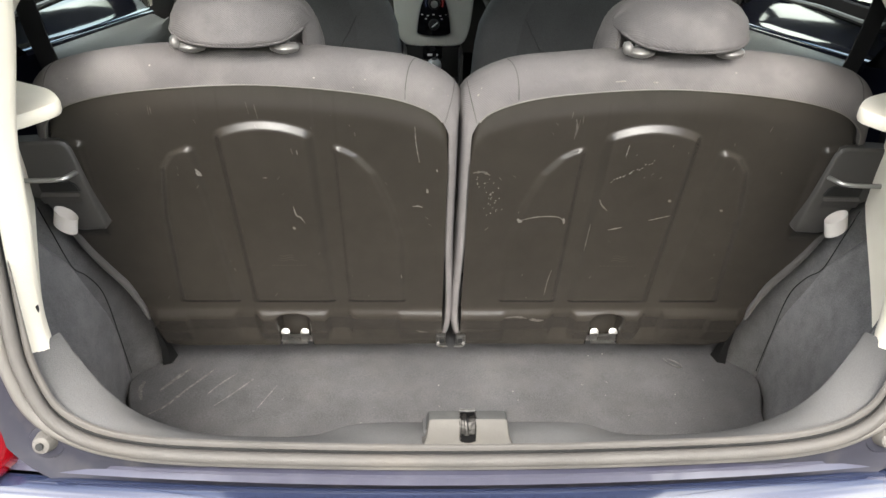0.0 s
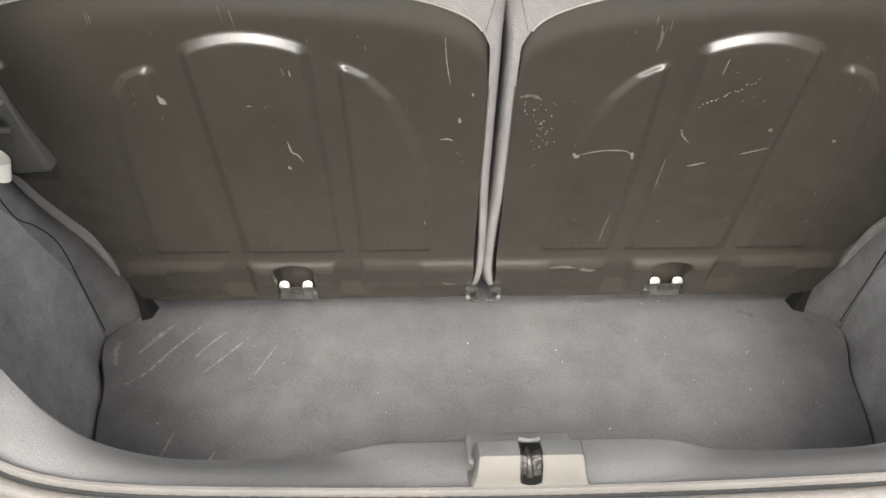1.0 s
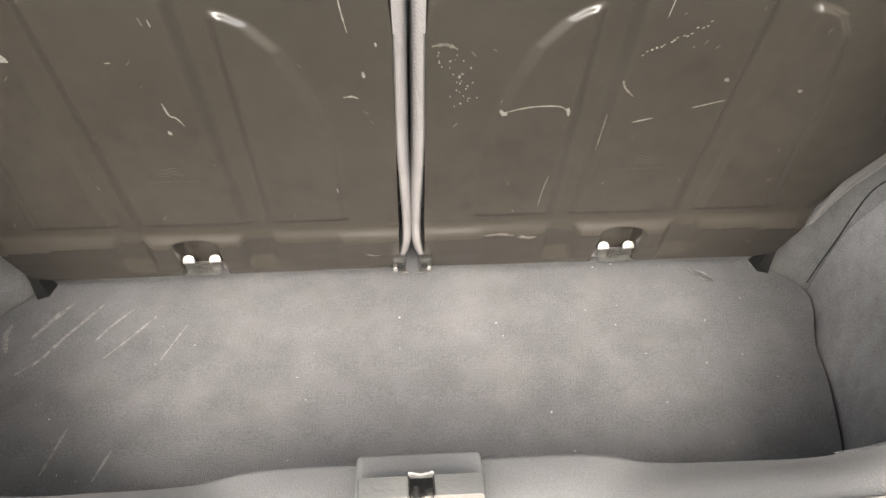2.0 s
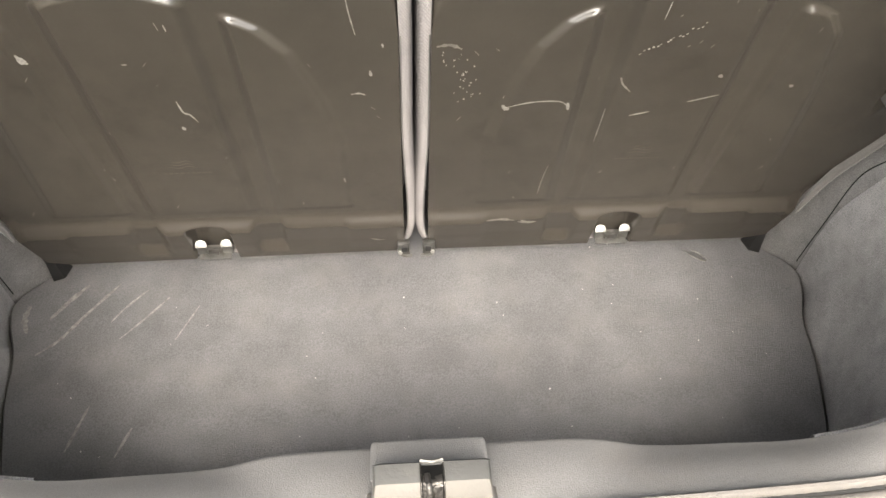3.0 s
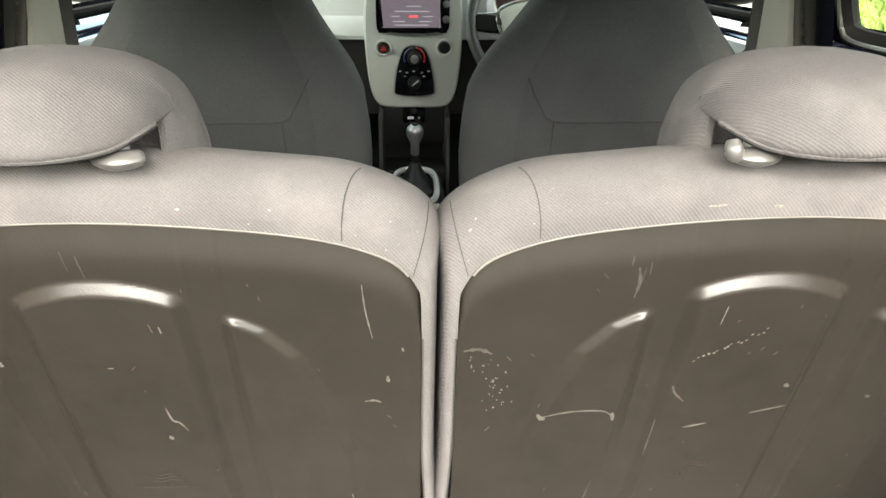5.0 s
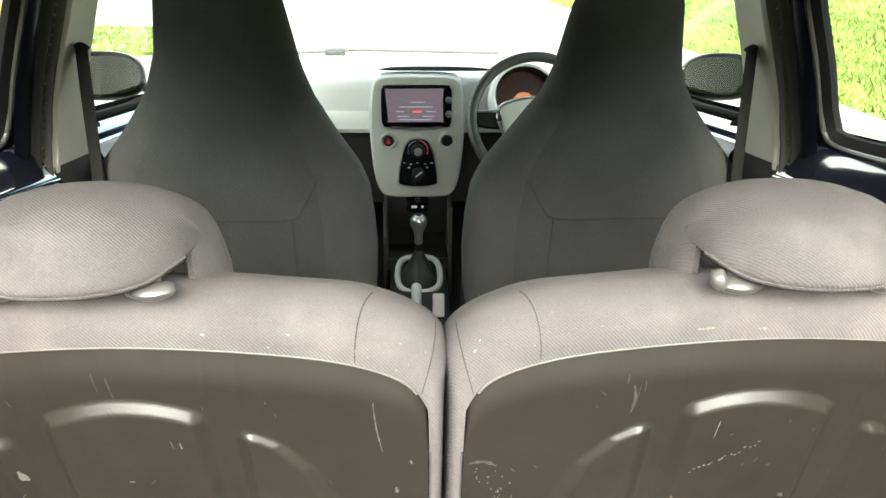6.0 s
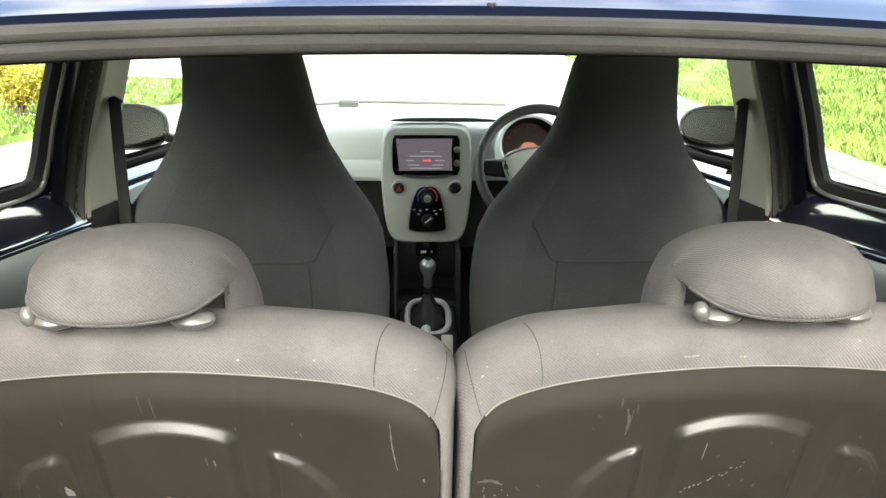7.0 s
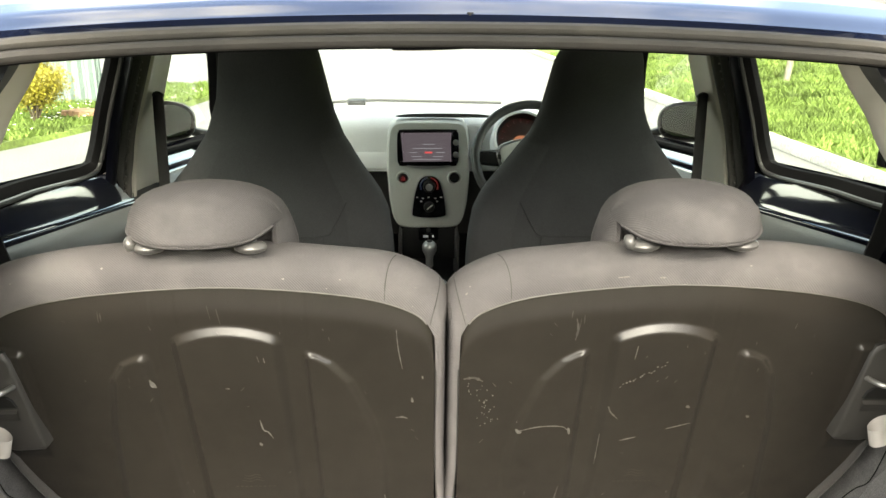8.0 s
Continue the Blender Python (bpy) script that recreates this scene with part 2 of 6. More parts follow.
ASPHALT = material("pale_asphalt", (0.125, 0.122, 0.117), rough=0.9, var=0.12, scale=0.7, grain=0.3, grain_scale=60, bump=0.6, bump_scale=80)
CONCRETE = material("kerb_concrete", (0.42, 0.41, 0.38), rough=0.9, var=0.12, scale=2, grain=0.2, grain_scale=50, bump=0.5, bump_scale=60)
SOIL = material("turf_ground", (0.095, 0.13, 0.024), rough=1.0, var=0.5, scale=1.6, grain=0.35, grain_scale=25, bump=1.0, bump_scale=30)
BLADE = material("grass_blades", (0.105, 0.150, 0.034), rough=0.8, spec=0.2, var=0.55, scale=1.7, grain=0.25, grain_scale=15)
LEAF = material("shrub_leaves", (0.23, 0.19, 0.015), rough=0.6, var=0.45, scale=5, grain=0.3, grain_scale=40)
HEDGE = material("hedge_leaves", (0.11, 0.13, 0.04), rough=0.7, var=0.5, scale=4, grain=0.6, grain_scale=30, bump=1.0, bump_scale=25)
PETAL = material("white_petals", (0.7, 0.7, 0.62), rough=0.8, var=0.1)
BARK = material("bark", (0.12, 0.09, 0.06), rough=0.9, var=0.3, scale=20, bump=0.8, bump_scale=60)
FENCE = material("fence_steel", (0.17, 0.21, 0.20), rough=0.55, var=0.1, scale=3)
EARTH = material("bare_soil", (0.22, 0.13, 0.075), rough=1.0, var=0.3, scale=6, grain=0.3, grain_scale=40, bump=0.9, bump_scale=40)
TIMBER = material("weathered_timber", (0.22, 0.185, 0.145), rough=0.85, var=0.2, scale=8, bump=0.6, bump_scale=60)
TYRE = material("tyre_rubber", (0.02, 0.02, 0.02), rough=0.8, var=0.2, bump=0.3)
PANE = glass("window_glass", (0.85, 0.93, 0.86))
GATE_GLASS = glass("tinted_glass", (0.11, 0.122, 0.085))
FRAME_BLACK = material("door_frame_rubber", (0.010, 0.010, 0.011), spec=0.04, rough=0.9, var=0.15, bump=0.2)


# ---- building helpers ----
def smooth(x, lo=0.0, hi=1.0):
    t = np.clip((np.asarray(x, float) - lo) / (hi - lo), 0, 1)
    return t * t * (3 - 2 * t)


def spline(pts, per=6, closed=False):
    """A Catmull-Rom curve through points of two or three numbers."""
    p = [Vector(q) for q in pts]
    n, out = len(p), []
    for i in range(n if closed else n - 1):
        g = (lambda k: p[k % n]) if closed else (lambda k: p[max(0, min(n - 1, k))])
        p0, p1, p2, p3 = g(i - 1), g(i), g(i + 1), g(i + 2)
        for k in range(per):
            t = k / per
            out.append(0.5 * (2 * p1 + (p2 - p0) * t + (2 * p0 - 5 * p1 + 4 * p2 - p3) * t * t + (3 * p1 - p0 - 3 * p2 + p3) * t ** 3))
    if not closed:
        out.append(p[-1].copy())
    return out


def thing(name, at, label, category, group="", kind=""):
    ob = new(name)
    ob.location = at
    ob.empty_display_size = 0.05
    return tagged(ob, label, category, group, kind)


def mesh_of(name, bm, mat, flat=False):
    me = bpy.data.meshes.new(name)
    bmesh.ops.recalc_face_normals(bm, faces=bm.faces[:])
    bm.to_mesh(me)
    bm.free()
    me.materials.append(mat)
    if not flat:
        me.shade_smooth()
        me.set_sharp_from_angle(angle=radians(38))
    return me


def part(name, bm, mat, parent=None, label="", flat=False):
    """Links a bmesh in world coordinates as one mesh under a thing or a part."""
    ob = new(name, mesh_of(name, bm, mat, flat))
    if parent is not None:
        ob.parent = parent
        if parent.type == "EMPTY":
            ob.matrix_parent_inverse = Matrix.Translation(-Vector(parent.location))
    return tagged(ob, label)


def loft(rings, closed=True, caps=(False, False), bm=None):
    bm = bm or bmesh.new()
    rows = [[bm.verts.new(p) for p in r] for r in rings]
    n = len(rows[0])
    for a, b in zip(rows, rows[1:]):
        for i in range(n if closed else n - 1):
            j = (i + 1) % n
            bm.faces.new((a[i], a[j], b[j], b[i]))
    if caps[0]:
        bm.faces.new(rows[0][::-1])
    if caps[1]:
        bm.faces.new(rows[-1])
    return bm


def tube(path, radius, sides=8, closed=False, flat=1.0, bm=None, tip=True):
    """A round or flattened tube along a path; radius may be a function of 0..1."""
    path = [Vector(p) for p in path]
    n, rings = len(path), []
    up = Vector((0.03, 0.02, 1))
    for i, p in enumerate(path):
        d = (path[(i + 1) % n] - path[i - 1]) if closed else (path[min(n - 1, i + 1)] - path[max(0, i - 1)])
        d.normalize()
        s = d.cross(up)
        if s.length < 1e-3:
            s = d.cross(Vector((0, 1, 0)))
        s.normalize()
        u = s.cross(d)
        r = radius(i / max(1, n - 1)) if callable(radius) else radius
        rings.append([p + s * math.cos(k * math.tau / sides) * r + u * math.sin(k * math.tau / sides) * r * flat for k in range(sides)])
    if closed:
        rings.append(rings[0])
        bm = loft(rings, True, (False, False), bm)
        bmesh.ops.remove_doubles(bm, verts=bm.verts[:], dist=1e-6)
        return bm
    return loft(rings, True, (tip, tip), bm)


def block(c, size, m=None, bevel=0.0, segments=2, taper=1.0, bm=None):
    """A bevelled box; taper narrows its top."""
    bm = bm or bmesh.new()
    made = bmesh.ops.create_cube(bm, size=1.0)["verts"]
    for v in made:
        k = taper if v.co.z > 0 else 1.0
        v.co = Vector((v.co.x * size[0] * k, v.co.y * size[1] * k, v.co.z * size[2]))
    if bevel:
        edges = list({e for v in made for e in v.link_edges})
        r = bmesh.ops.bevel(bm, geom=edges, offset=bevel, segments=segments, affect="EDGES", profile=0.6)
        made = list({v for f in r["faces"] for v in f.verts} | {v for v in made if v.is_valid})
    t = Matrix.Translation(c) @ (m or Matrix())
    bmesh.ops.transform(bm, matrix=t, verts=made)
    return bm


def disc(c, radius, depth, m=None, sides=28, bevel=0.0, r2=None, bm=None):
    """A turned disc or knob along its own z."""
    bm = bm or bmesh.new()
    r2 = radius if r2 is None else r2
    t = Matrix.Translation(c) @ (m or Matrix())
    b = bevel
    prof = [(radius, -depth / 2), (r2, depth / 2 - b), (r2 - b * 0.3, depth / 2 - b * 0.3), (r2 - b, depth / 2)] if b else [(radius, -depth / 2), (r2, depth / 2)]
    rings = [[t @ Vector((r * math.cos(k * math.tau / sides), r * math.sin(k * math.tau / sides), z)) for k in range(sides)] for r, z in prof]
    return loft(rings, True, (True, True), bm)


def prism(outline, depth, m, bevel=0.0, bm=None):
    """An outline of (u, v) points given depth along its own z, placed by m."""
    pts = [Vector((p[0], p[1])) for p in outline]
    n = len(pts)
    c = sum(pts, Vector((0, 0))) / n

    def ring(z, inset):
        out = []
        for i in range(n):
            d = (pts[(i + 1) % n] - pts[i - 1]).normalized()
            nn = Vector((d.y, -d.x))
            if nn.dot(pts[i] - c) > 0:
                nn = -nn
            q = pts[i] + nn * inset
            out.append(m @ Vector((q.x, q.y, z)))
        return out
    prof = [(0.0, 0.0), (depth - bevel, 0.0), (depth - bevel * 0.3, bevel * 0.3), (depth, bevel)] if bevel else [(0.0, 0.0), (depth, 0.0)]
    return loft([ring(z, i) for z, i in prof], True, (True, True), bm)


def frame_at(o, right, up):
    """A pose whose x is right, y is up and z comes out of the face."""
    r, u = Vector(right).normalized(), Vector(up)
    w = r.cross(u).normalized()
    u = w.cross(r)
    return Matrix.Translation(o) @ Matrix((r, u, w)).transposed().to_4x4()


def interp(x, xs, ys):
    return float(np.interp(x, xs, ys))

# ---- ground and surroundings ----
def sheet(name, xs, ys, height, mat, label, category, kind="structure"):
    bm = bmesh.new()
    rows = [[bm.verts.new((x, y, height(x, y))) for x in xs] for y in ys]
    for a, b in zip(rows, rows[1:]):
        for i in range(len(xs) - 1):
            bm.faces.new((a[i], a[i + 1], b[i + 1], b[i]))
    return tagged(part(name, bm, mat), label, category, "", kind)


def steps(a, b, n):
    return [a + (b - a) * i / n for i in range(n + 1)]


KERB_R = 3.75
sheet("ground", steps(-900, 900, 12), steps(-900, 900, 12), lambda x, y: 0.0, ASPHALT, "pale sunlit asphalt road and yard surface", "road")


def bank_height(x, y):
    d = x - KERB_R - 0.14
    return 0.11 + 0.9 * smooth(d, 0.2, 7.0) + 0.05 * noise.noise((x * 1.1, y * 1.1, 0)) * min(1, d)


sheet("grass_bank", steps(KERB_R + 0.14, KERB_R + 1.14, 5) + steps(KERB_R + 1.3, 14, 26) + [22, 60, 200], steps(-6, 45, 90), bank_height, SOIL,
      "rough green grass bank rising beside the road", "grass")


def verge_edge(y):
    return -4.3 + 0.35 * (y - 8.0) - 0.05 * (y - 8.0) ** 2 * (1 if y < 11.5 else 0.6)


def verge_height(x, y):
    return 0.06 + 0.04 * noise.noise((x * 1.3, y * 1.3, 3))


def verge():
    bm = bmesh.new()
    rows = []
    for y in steps(5.0, 15.2, 30):
        x0 = verge_edge(y)
        rows.append([bm.verts.new((x0 - d, y, (verge_height(x0 - d, y) if d > 0 else -0.02))) for d in (0, 0.03, 0.3, 0.7, 1.2, 1.8, 2.5, 3.5, 5, 8, 14)])
    for a, b in zip(rows, rows[1:]):
        for i in range(len(a) - 1):
            bm.faces.new((a[i], a[i + 1], b[i + 1], b[i]))
    return tagged(part("grass_verge", bm, SOIL), "mown green grass verge with daisies beside the yard", "grass", "", "structure")


verge()


def blades(name, spots, label, height, rng):
    v, f = [], []
    for x, y, z in spots:
        h = height * rng.uniform(0.5, 1.3)
        w = rng.uniform(0.008, 0.020)
        t = rng.uniform(0, math.tau)
        dx, dy = math.cos(t) * w, math.sin(t) * w
        lx, ly = rng.uniform(-1.1, 1.1) * h, rng.uniform(-1.1, 1.1) * h
        k = len(v)
        v += [(x - dx, y - dy, z - 0.01), (x + dx, y + dy, z - 0.01), (x + lx, y + ly, z + h)]
        f.append((k, k + 1, k + 2))
    me = bpy.data.meshes.new(name)
    me.from_pydata(v, [], f)
    me.materials.append(BLADE)
    return tagged(new(name, me), label, "grass", "", "stuff")


rng = random.Random(4)
spots = []
for i in range(60000):
    x, y = KERB_R + 0.16 + abs(rng.gauss(0, 2.6)), rng.uniform(5, 24)
    spots.append((x, y, bank_height(x, y)))
blades("bank_grass", spots, "long rough grass blades covering the bank", 0.085, rng)
spots = []
for i in range(26000):
    y = rng.uniform(5.5, 15)
    x = verge_edge(y) - 0.04 - abs(rng.gauss(0, 1.6))
    spots.append((x, y, verge_height(x, y)))
blades("verge_grass", spots, "short green grass blades on the verge", 0.07, rng)


def daisies():
    rr = random.Random(8)
    v, f = [], []
    for _ in range(260):
        y = rr.uniform(6.0, 13.5)
        x = verge_edge(y) - 0.1 - abs(rr.gauss(0, 1.3))
        z, q = verge_height(x, y) + rr.uniform(0.05, 0.09), rr.uniform(0.012, 0.022)
        k = len(v)
        v += [(x + q * math.cos(a_ * math.tau / 6), y + q * math.sin(a_ * math.tau / 6), z + rr.uniform(-0.006, 0.006)) for a_ in range(6)]
        f.append(tuple(range(k, k + 6)))
    me = bpy.data.meshes.new("daisies")
    me.from_pydata(v, [], f)
    me.materials.append(PETAL)
    return tagged(new("daisies", me), "small white daisies scattered in the verge grass", "flowers", "", "stuff")


daisies()


def kerb():
    k = thing("kerb", (KERB_R, 8, 0), "pale concrete kerb stones edging the grass bank", "kerb", "", "structure")
    data = None
    for i in range(40):
        y = -4 + i * 0.92
        if data is None:
            ob = part("kerb_stone", block((0, 0, 0.055), (0.14, 0.91, 0.11), bevel=0.012), CONCRETE, k)
            data = ob.data
        else:
            ob = new("kerb_stone", data)
            ob.parent = k
            ob.matrix_parent_inverse = Matrix.Translation((-KERB_R, -8, 0))
        ob.location = (KERB_R + 0.07, y, 0)
    return k


kerb()


def fence():
    f = thing("corrugated_fence", (-7, 11.9, 0.05), "pale green corrugated steel fence behind the shrub", "fence")
    for k in range(7):
        x0 = -4.7 - k * 0.9
        pts = [(x0 - u * 0.9 / 48, 11.9 + 0.03 * math.copysign(min(1, abs(2.2 * math.sin(u * math.tau / 8))), math.sin(u * math.tau / 8)), 0) for u in range(49)]
        bm = loft([[(x, y, 0.03) for x, y, _ in pts], [(x, y, 2.0) for x, y, _ in pts]], False)
        part("fence_panel", bm, FENCE, f)
    for k in range(4):
        part("fence_post", block((-4.7 - k * 2.0, 11.99, 1.0), (0.06, 0.06, 2.0), bevel=0.006), FENCE, f)
    return f


fence()


def shrub(at, size, label):
    s = thing("shrub", at, label, "shrub")
    r = random.Random(7)
    bm = bmesh.new()
    tips = []
    for k in range(26):
        t, lean = r.uniform(0, math.tau), r.uniform(0.1, 0.75)
        h = size * r.uniform(0.6, 1.0)
        top = Vector(at) + Vector((math.cos(t) * lean * h * 0.75, math.sin(t) * lean * h * 0.75, h * (1 - 0.35 * lean)))
        mid = Vector(at) * 0.5 + top * 0.5 + Vector((0, 0, 0.1 * size))
        tube(spline([at, mid, top], 4), lambda q: 0.014 * (1 - q) + 0.003, 5, bm=bm)
        tips += [(mid + (top - mid) * r.random(), 0.28) for _ in range(4)] + [(top, 0.2)]
    part("stems", bm, BARK, s)
    v, f = [], []
    for c, spread in tips:
        for _ in range(120):
            p = c + Vector([r.gauss(0, spread * size * 0.36) for _ in range(3)])
            if p.z < at[2] + 0.02:
                continue
            d = Vector([r.uniform(-1, 1) for _ in range(3)]).normalized()
            e = d.cross(Vector([r.uniform(-1, 1) for _ in range(3)])).normalized()
            ln = r.uniform(0.018, 0.04)
            k = len(v)
            v += [p, p + d * ln * 0.5 + e * ln * 0.3, p + d * ln, p + d * ln * 0.5 - e * ln * 0.3]
            f.append((k, k + 1, k + 2, k + 3))
    me = bpy.data.meshes.new("leaves")
    me.from_pydata([tuple(q) for q in v], [], f)
    me.materials.append(LEAF)
    ob = new("leaves", me)
    ob.parent = s
    ob.matrix_parent_inverse = Matrix.Translation(-Vector(at))
    return s


def soil_patch(at, rx, ry):
    r = random.Random(2)
    rim = [Vector((at[0] + rx * math.cos(q) * r.uniform(0.7, 1.1), at[1] + ry * math.sin(q) * r.uniform(0.7, 1.1), at[2] - 0.06)) for q in steps(0, math.tau, 22)[:-1]]
    c = Vector(at)
    rings = [rim] + [[c + (p - c) * k + Vector((0, 0, h + r.uniform(-0.006, 0.006))) for p in rim] for k, h in ((0.95, 0.055), (0.7, 0.045), (0.35, 0.022))]
    return tagged(part("soil_patch", loft(rings, True, (False, True)), EARTH), "bare reddish-brown soil patch on the verge", "soil", "", "structure")


soil_patch((-4.15, 10.2, 0.16), 0.42, 0.22)
shrub((-4.6, 9.7, 0.05), 0.80, "yellow-green shrub growing on the verge before the fence")
part("post", tube([(6.05, 13.1, 0.2), (6.10, 13.1, 0.9), (6.14, 13.1, 1.5)], 0.05, 10), TIMBER)
tagged(bpy.data.objects["post"], "weathered pale timber post standing in the grass bank", "post")

def hedge():
    """An unseen hedge added behind the viewer to hold back low light from the rear."""
    r = random.Random(3)
    bm = bmesh.new()
    rows = []
    for z, d in ((0.0, 0.0), (1.2, 0.1), (2.4, 0.2), (3.5, 0.4), (4.3, 0.8), (4.5, 1.6)):
        rows.append([Vector((x + r.uniform(-0.08, 0.08), -9.0 - d + r.uniform(-0.12, 0.12), z + (r.uniform(-0.2, 0.2) if z else 0))) for x in steps(-16, 16, 120)])
    return tagged(part("unseen_hedge", loft(rows, False), HEDGE), "unseen dark green hedge added behind the car", "hedge", "", "structure")


hedge()

# ---- the car's shape: the tailgate opening lies in one sloping plane ----
def open_y(z):
    return 0.71 + (z - 0.79) * 0.362 + 0.14 * float(smooth(z, 1.06, 1.38))


HALF = [(0, 0.786), (0.20, 0.789), (0.365, 0.798), (0.442, 0.823), (0.474, 0.871), (0.486, 0.93), (0.50, 1.05), (0.512, 1.17), (0.535, 1.25), (0.541, 1.30), (0.515, 1.333), (0.46, 1.342), (0.40, 1.347), (0.30, 1.353), (0.15, 1.3585), (0, 1.360)]
RING = [(-x, z) for x, z in HALF] + HALF[-2:0:-1]
OPENING = [Vector((p.x, open_y(p.y), p.y)) for p in spline(RING, 8, closed=True)]
OPEN_C = Vector((0, open_y(1.07), 1.07))
OUT = Vector((0, -1, 0.362)).normalized()          # out of the opening, to the rear


def slim(z):
    """The seal flange narrows along the top of the opening."""
    return 1 - 0.08 * float(smooth(z, 1.24, 1.335))


def shifted(p, i, out=0.0, back=0.0):
    """A point of the opening's edge moved outwards in its plane, and to the rear."""
    n = len(OPENING)
    d = (OPENING[(i + 1) % n] - OPENING[i - 1]).normalized()
    s = d.cross(OUT)
    if s.dot(p - OPEN_C) < 0:
        s = -s
    if out > 0.031:
        out = 0.031 + (out - 0.031) * (1 - 0.97 * float(smooth(p.z, 1.22, 1.34)))
    out *= slim(p.z)
    return p + s * out + OUT * back


def opening_loop(out, back):
    return [shifted(p, i, out, back) for i, p in enumerate(OPENING)]


def seal_strip(out, back, radius, sides=10, foot=0.0):
    """A round strip of rubber along the opening's edge; foot draws it in along the bottom."""
    rings = []
    n = len(OPENING)
    for i, p in enumerate(OPENING):
        d = (OPENING[(i + 1) % n] - OPENING[i - 1]).normalized()
        s = d.cross(OUT)
        if s.dot(p - OPEN_C) < 0:
            s = -s
        c, r = shifted(p, i, out - foot * (1 - float(smooth(p.z, 0.80, 0.86))), back), radius * slim(p.z)
        rings.append([c + s * math.cos(k * math.tau / sides) * r + OUT * math.sin(k * math.tau / sides) * radius for k in range(sides)])
    bm = loft(rings + rings[:1], True)
    bmesh.ops.remove_doubles(bm, verts=bm.verts[:], dist=1e-6)
    return bm


def seat_y(z):
    return 1.16 - 0.22 * (z - 0.85)


def belt_z(y):
    return 1.075 - 0.09 * (y - 1.93)


def side_x(z):
    return 0.755 - 0.32 * max(0.0, z - 1.05)


body = thing("car_body", (0, 2.3, 0), "dark blue small hatchback car with its tailgate open", "car")

# painted gutter round the opening, with its step down to the seal flange
loops = [opening_loop(o, b) for o, b in ((0.014, -0.03), (0.014, -0.006), (0.030, -0.003), (0.036, -0.006), (0.05, -0.008), (0.062, -0.007), (0.075, -0.005))]
bm = loft(loops, True)
part("tailgate_gutter", bm, GUTTER_PAINT, body)
# rear panel and bumper
def bumper_row(y, z):
    return [(x, y + 0.11 * x * x + 0.8 * max(0, abs(x) - 0.6) ** 1.5, z) for x in steps(-0.80, 0.80, 40)]


part("rear_panel", loft([bumper_row(*q) for q in ((0.722, 0.765), (0.705, 0.7665), (0.690, 0.765), (0.689, 0.7615), (0.682, 0.758))], False), PALER_PAINT, body)
part("bumper", loft([bumper_row(*q) for q in ((0.684, 0.748), (0.682, 0.7525), (0.677, 0.7535), (0.669, 0.752), (0.660, 0.747), (0.651, 0.738), (0.644, 0.724), (0.638, 0.70), (0.630, 0.62), (0.628, 0.45), (0.64, 0.28), (0.68, 0.24))], False), BUMPER_PAINT, body)

# roof skin
def roof_z(x, y):
    crown = interp(y, [1.05, 1.11, 1.14, 1.2, 1.4, 1.8, 2.3, 2.7, 2.85], [1.380, 1.396, 1.412, 1.430, 1.450, 1.468, 1.466, 1.436, 1.405])
    return crown - 0.08 * x * x - 0.5 * max(0, abs(x) - 0.60) ** 1.4


def lining_z(x, y):
    return interp(y, [1.15, 1.2, 1.4, 1.8, 2.3, 2.7, 2.85], [1.376, 1.381, 1.398, 1.422, 1.422, 1.397, 1.372]) - 0.08 * x * x - 0.5 * max(0, abs(x) - 0.60) ** 1.4


def roof():
    bm = bmesh.new()
    xs, ys = steps(-0.69, 0.69, 46), [1.108, 1.113, 1.120, 1.130, 1.142, 1.155, 1.17, 1.185] + steps(1.20, 2.85, 40)
    rows = [[bm.verts.new((x, y + 0.05 * x * x * (1 if y < 1.3 else 0), roof_z(x, y))) for x in xs] for y in ys]
    for a, b in zip(rows, rows[1:]):
        for i in range(len(xs) - 1):
            bm.faces.new((a[i], a[i + 1], b[i + 1], b[i]))
    edge = [bm.verts.new((v.co.x, v.co.y + 0.004, v.co.z - 0.012)) for v in rows[0]]
    for i in range(len(xs) - 1):
        bm.faces.new((edge[i], edge[i + 1], rows[0][i + 1], rows[0][i]))
    r = part("roof", bm, ROOF_PAINT, body)
    part("screw", disc((0.022, 1.112, roof_z(0, 1.112) - 0.001), 0.004, 0.004, bevel=0.001), BLACK, r)
    return r


roof()
bm = bmesh.new()
rows = [[bm.verts.new((x, y, lining_z(x, y))) for x in steps(-0.62, 0.62, 16)] for y in steps(1.15, 2.82, 24)]
for a_, b_ in zip(rows, rows[1:]):
    for i in range(16):
        bm.faces.new((a_[i], a_[i + 1], b_[i + 1], b_[i]))
tagged(part("ceiling", bm, LINING), "pale headliner under the car roof", "ceiling", "", "structure")

# ---- the sides ----
def window_loop(s, front):
    """The window's corners, (y, z) round, on the leaning side."""
    if front:
        c = [(2.20, belt_z(2.20) + 0.005), (2.86, belt_z(2.86) + 0.005), (2.98, 0.985), (2.72, 1.24), (2.55, 1.315), (2.19, 1.34)]
    else:
        c = [(1.36, 1.122), (1.60, 1.099), (1.85, 1.075), (1.89, 1.10), (1.883, 1.20), (1.885, 1.31), (1.86, 1.335), (1.55, 1.335), (1.40, 1.30), (1.33, 1.20)]
    return [Vector((s * side_x(z), y, z)) for y, z in spline(c, 5, closed=True)]


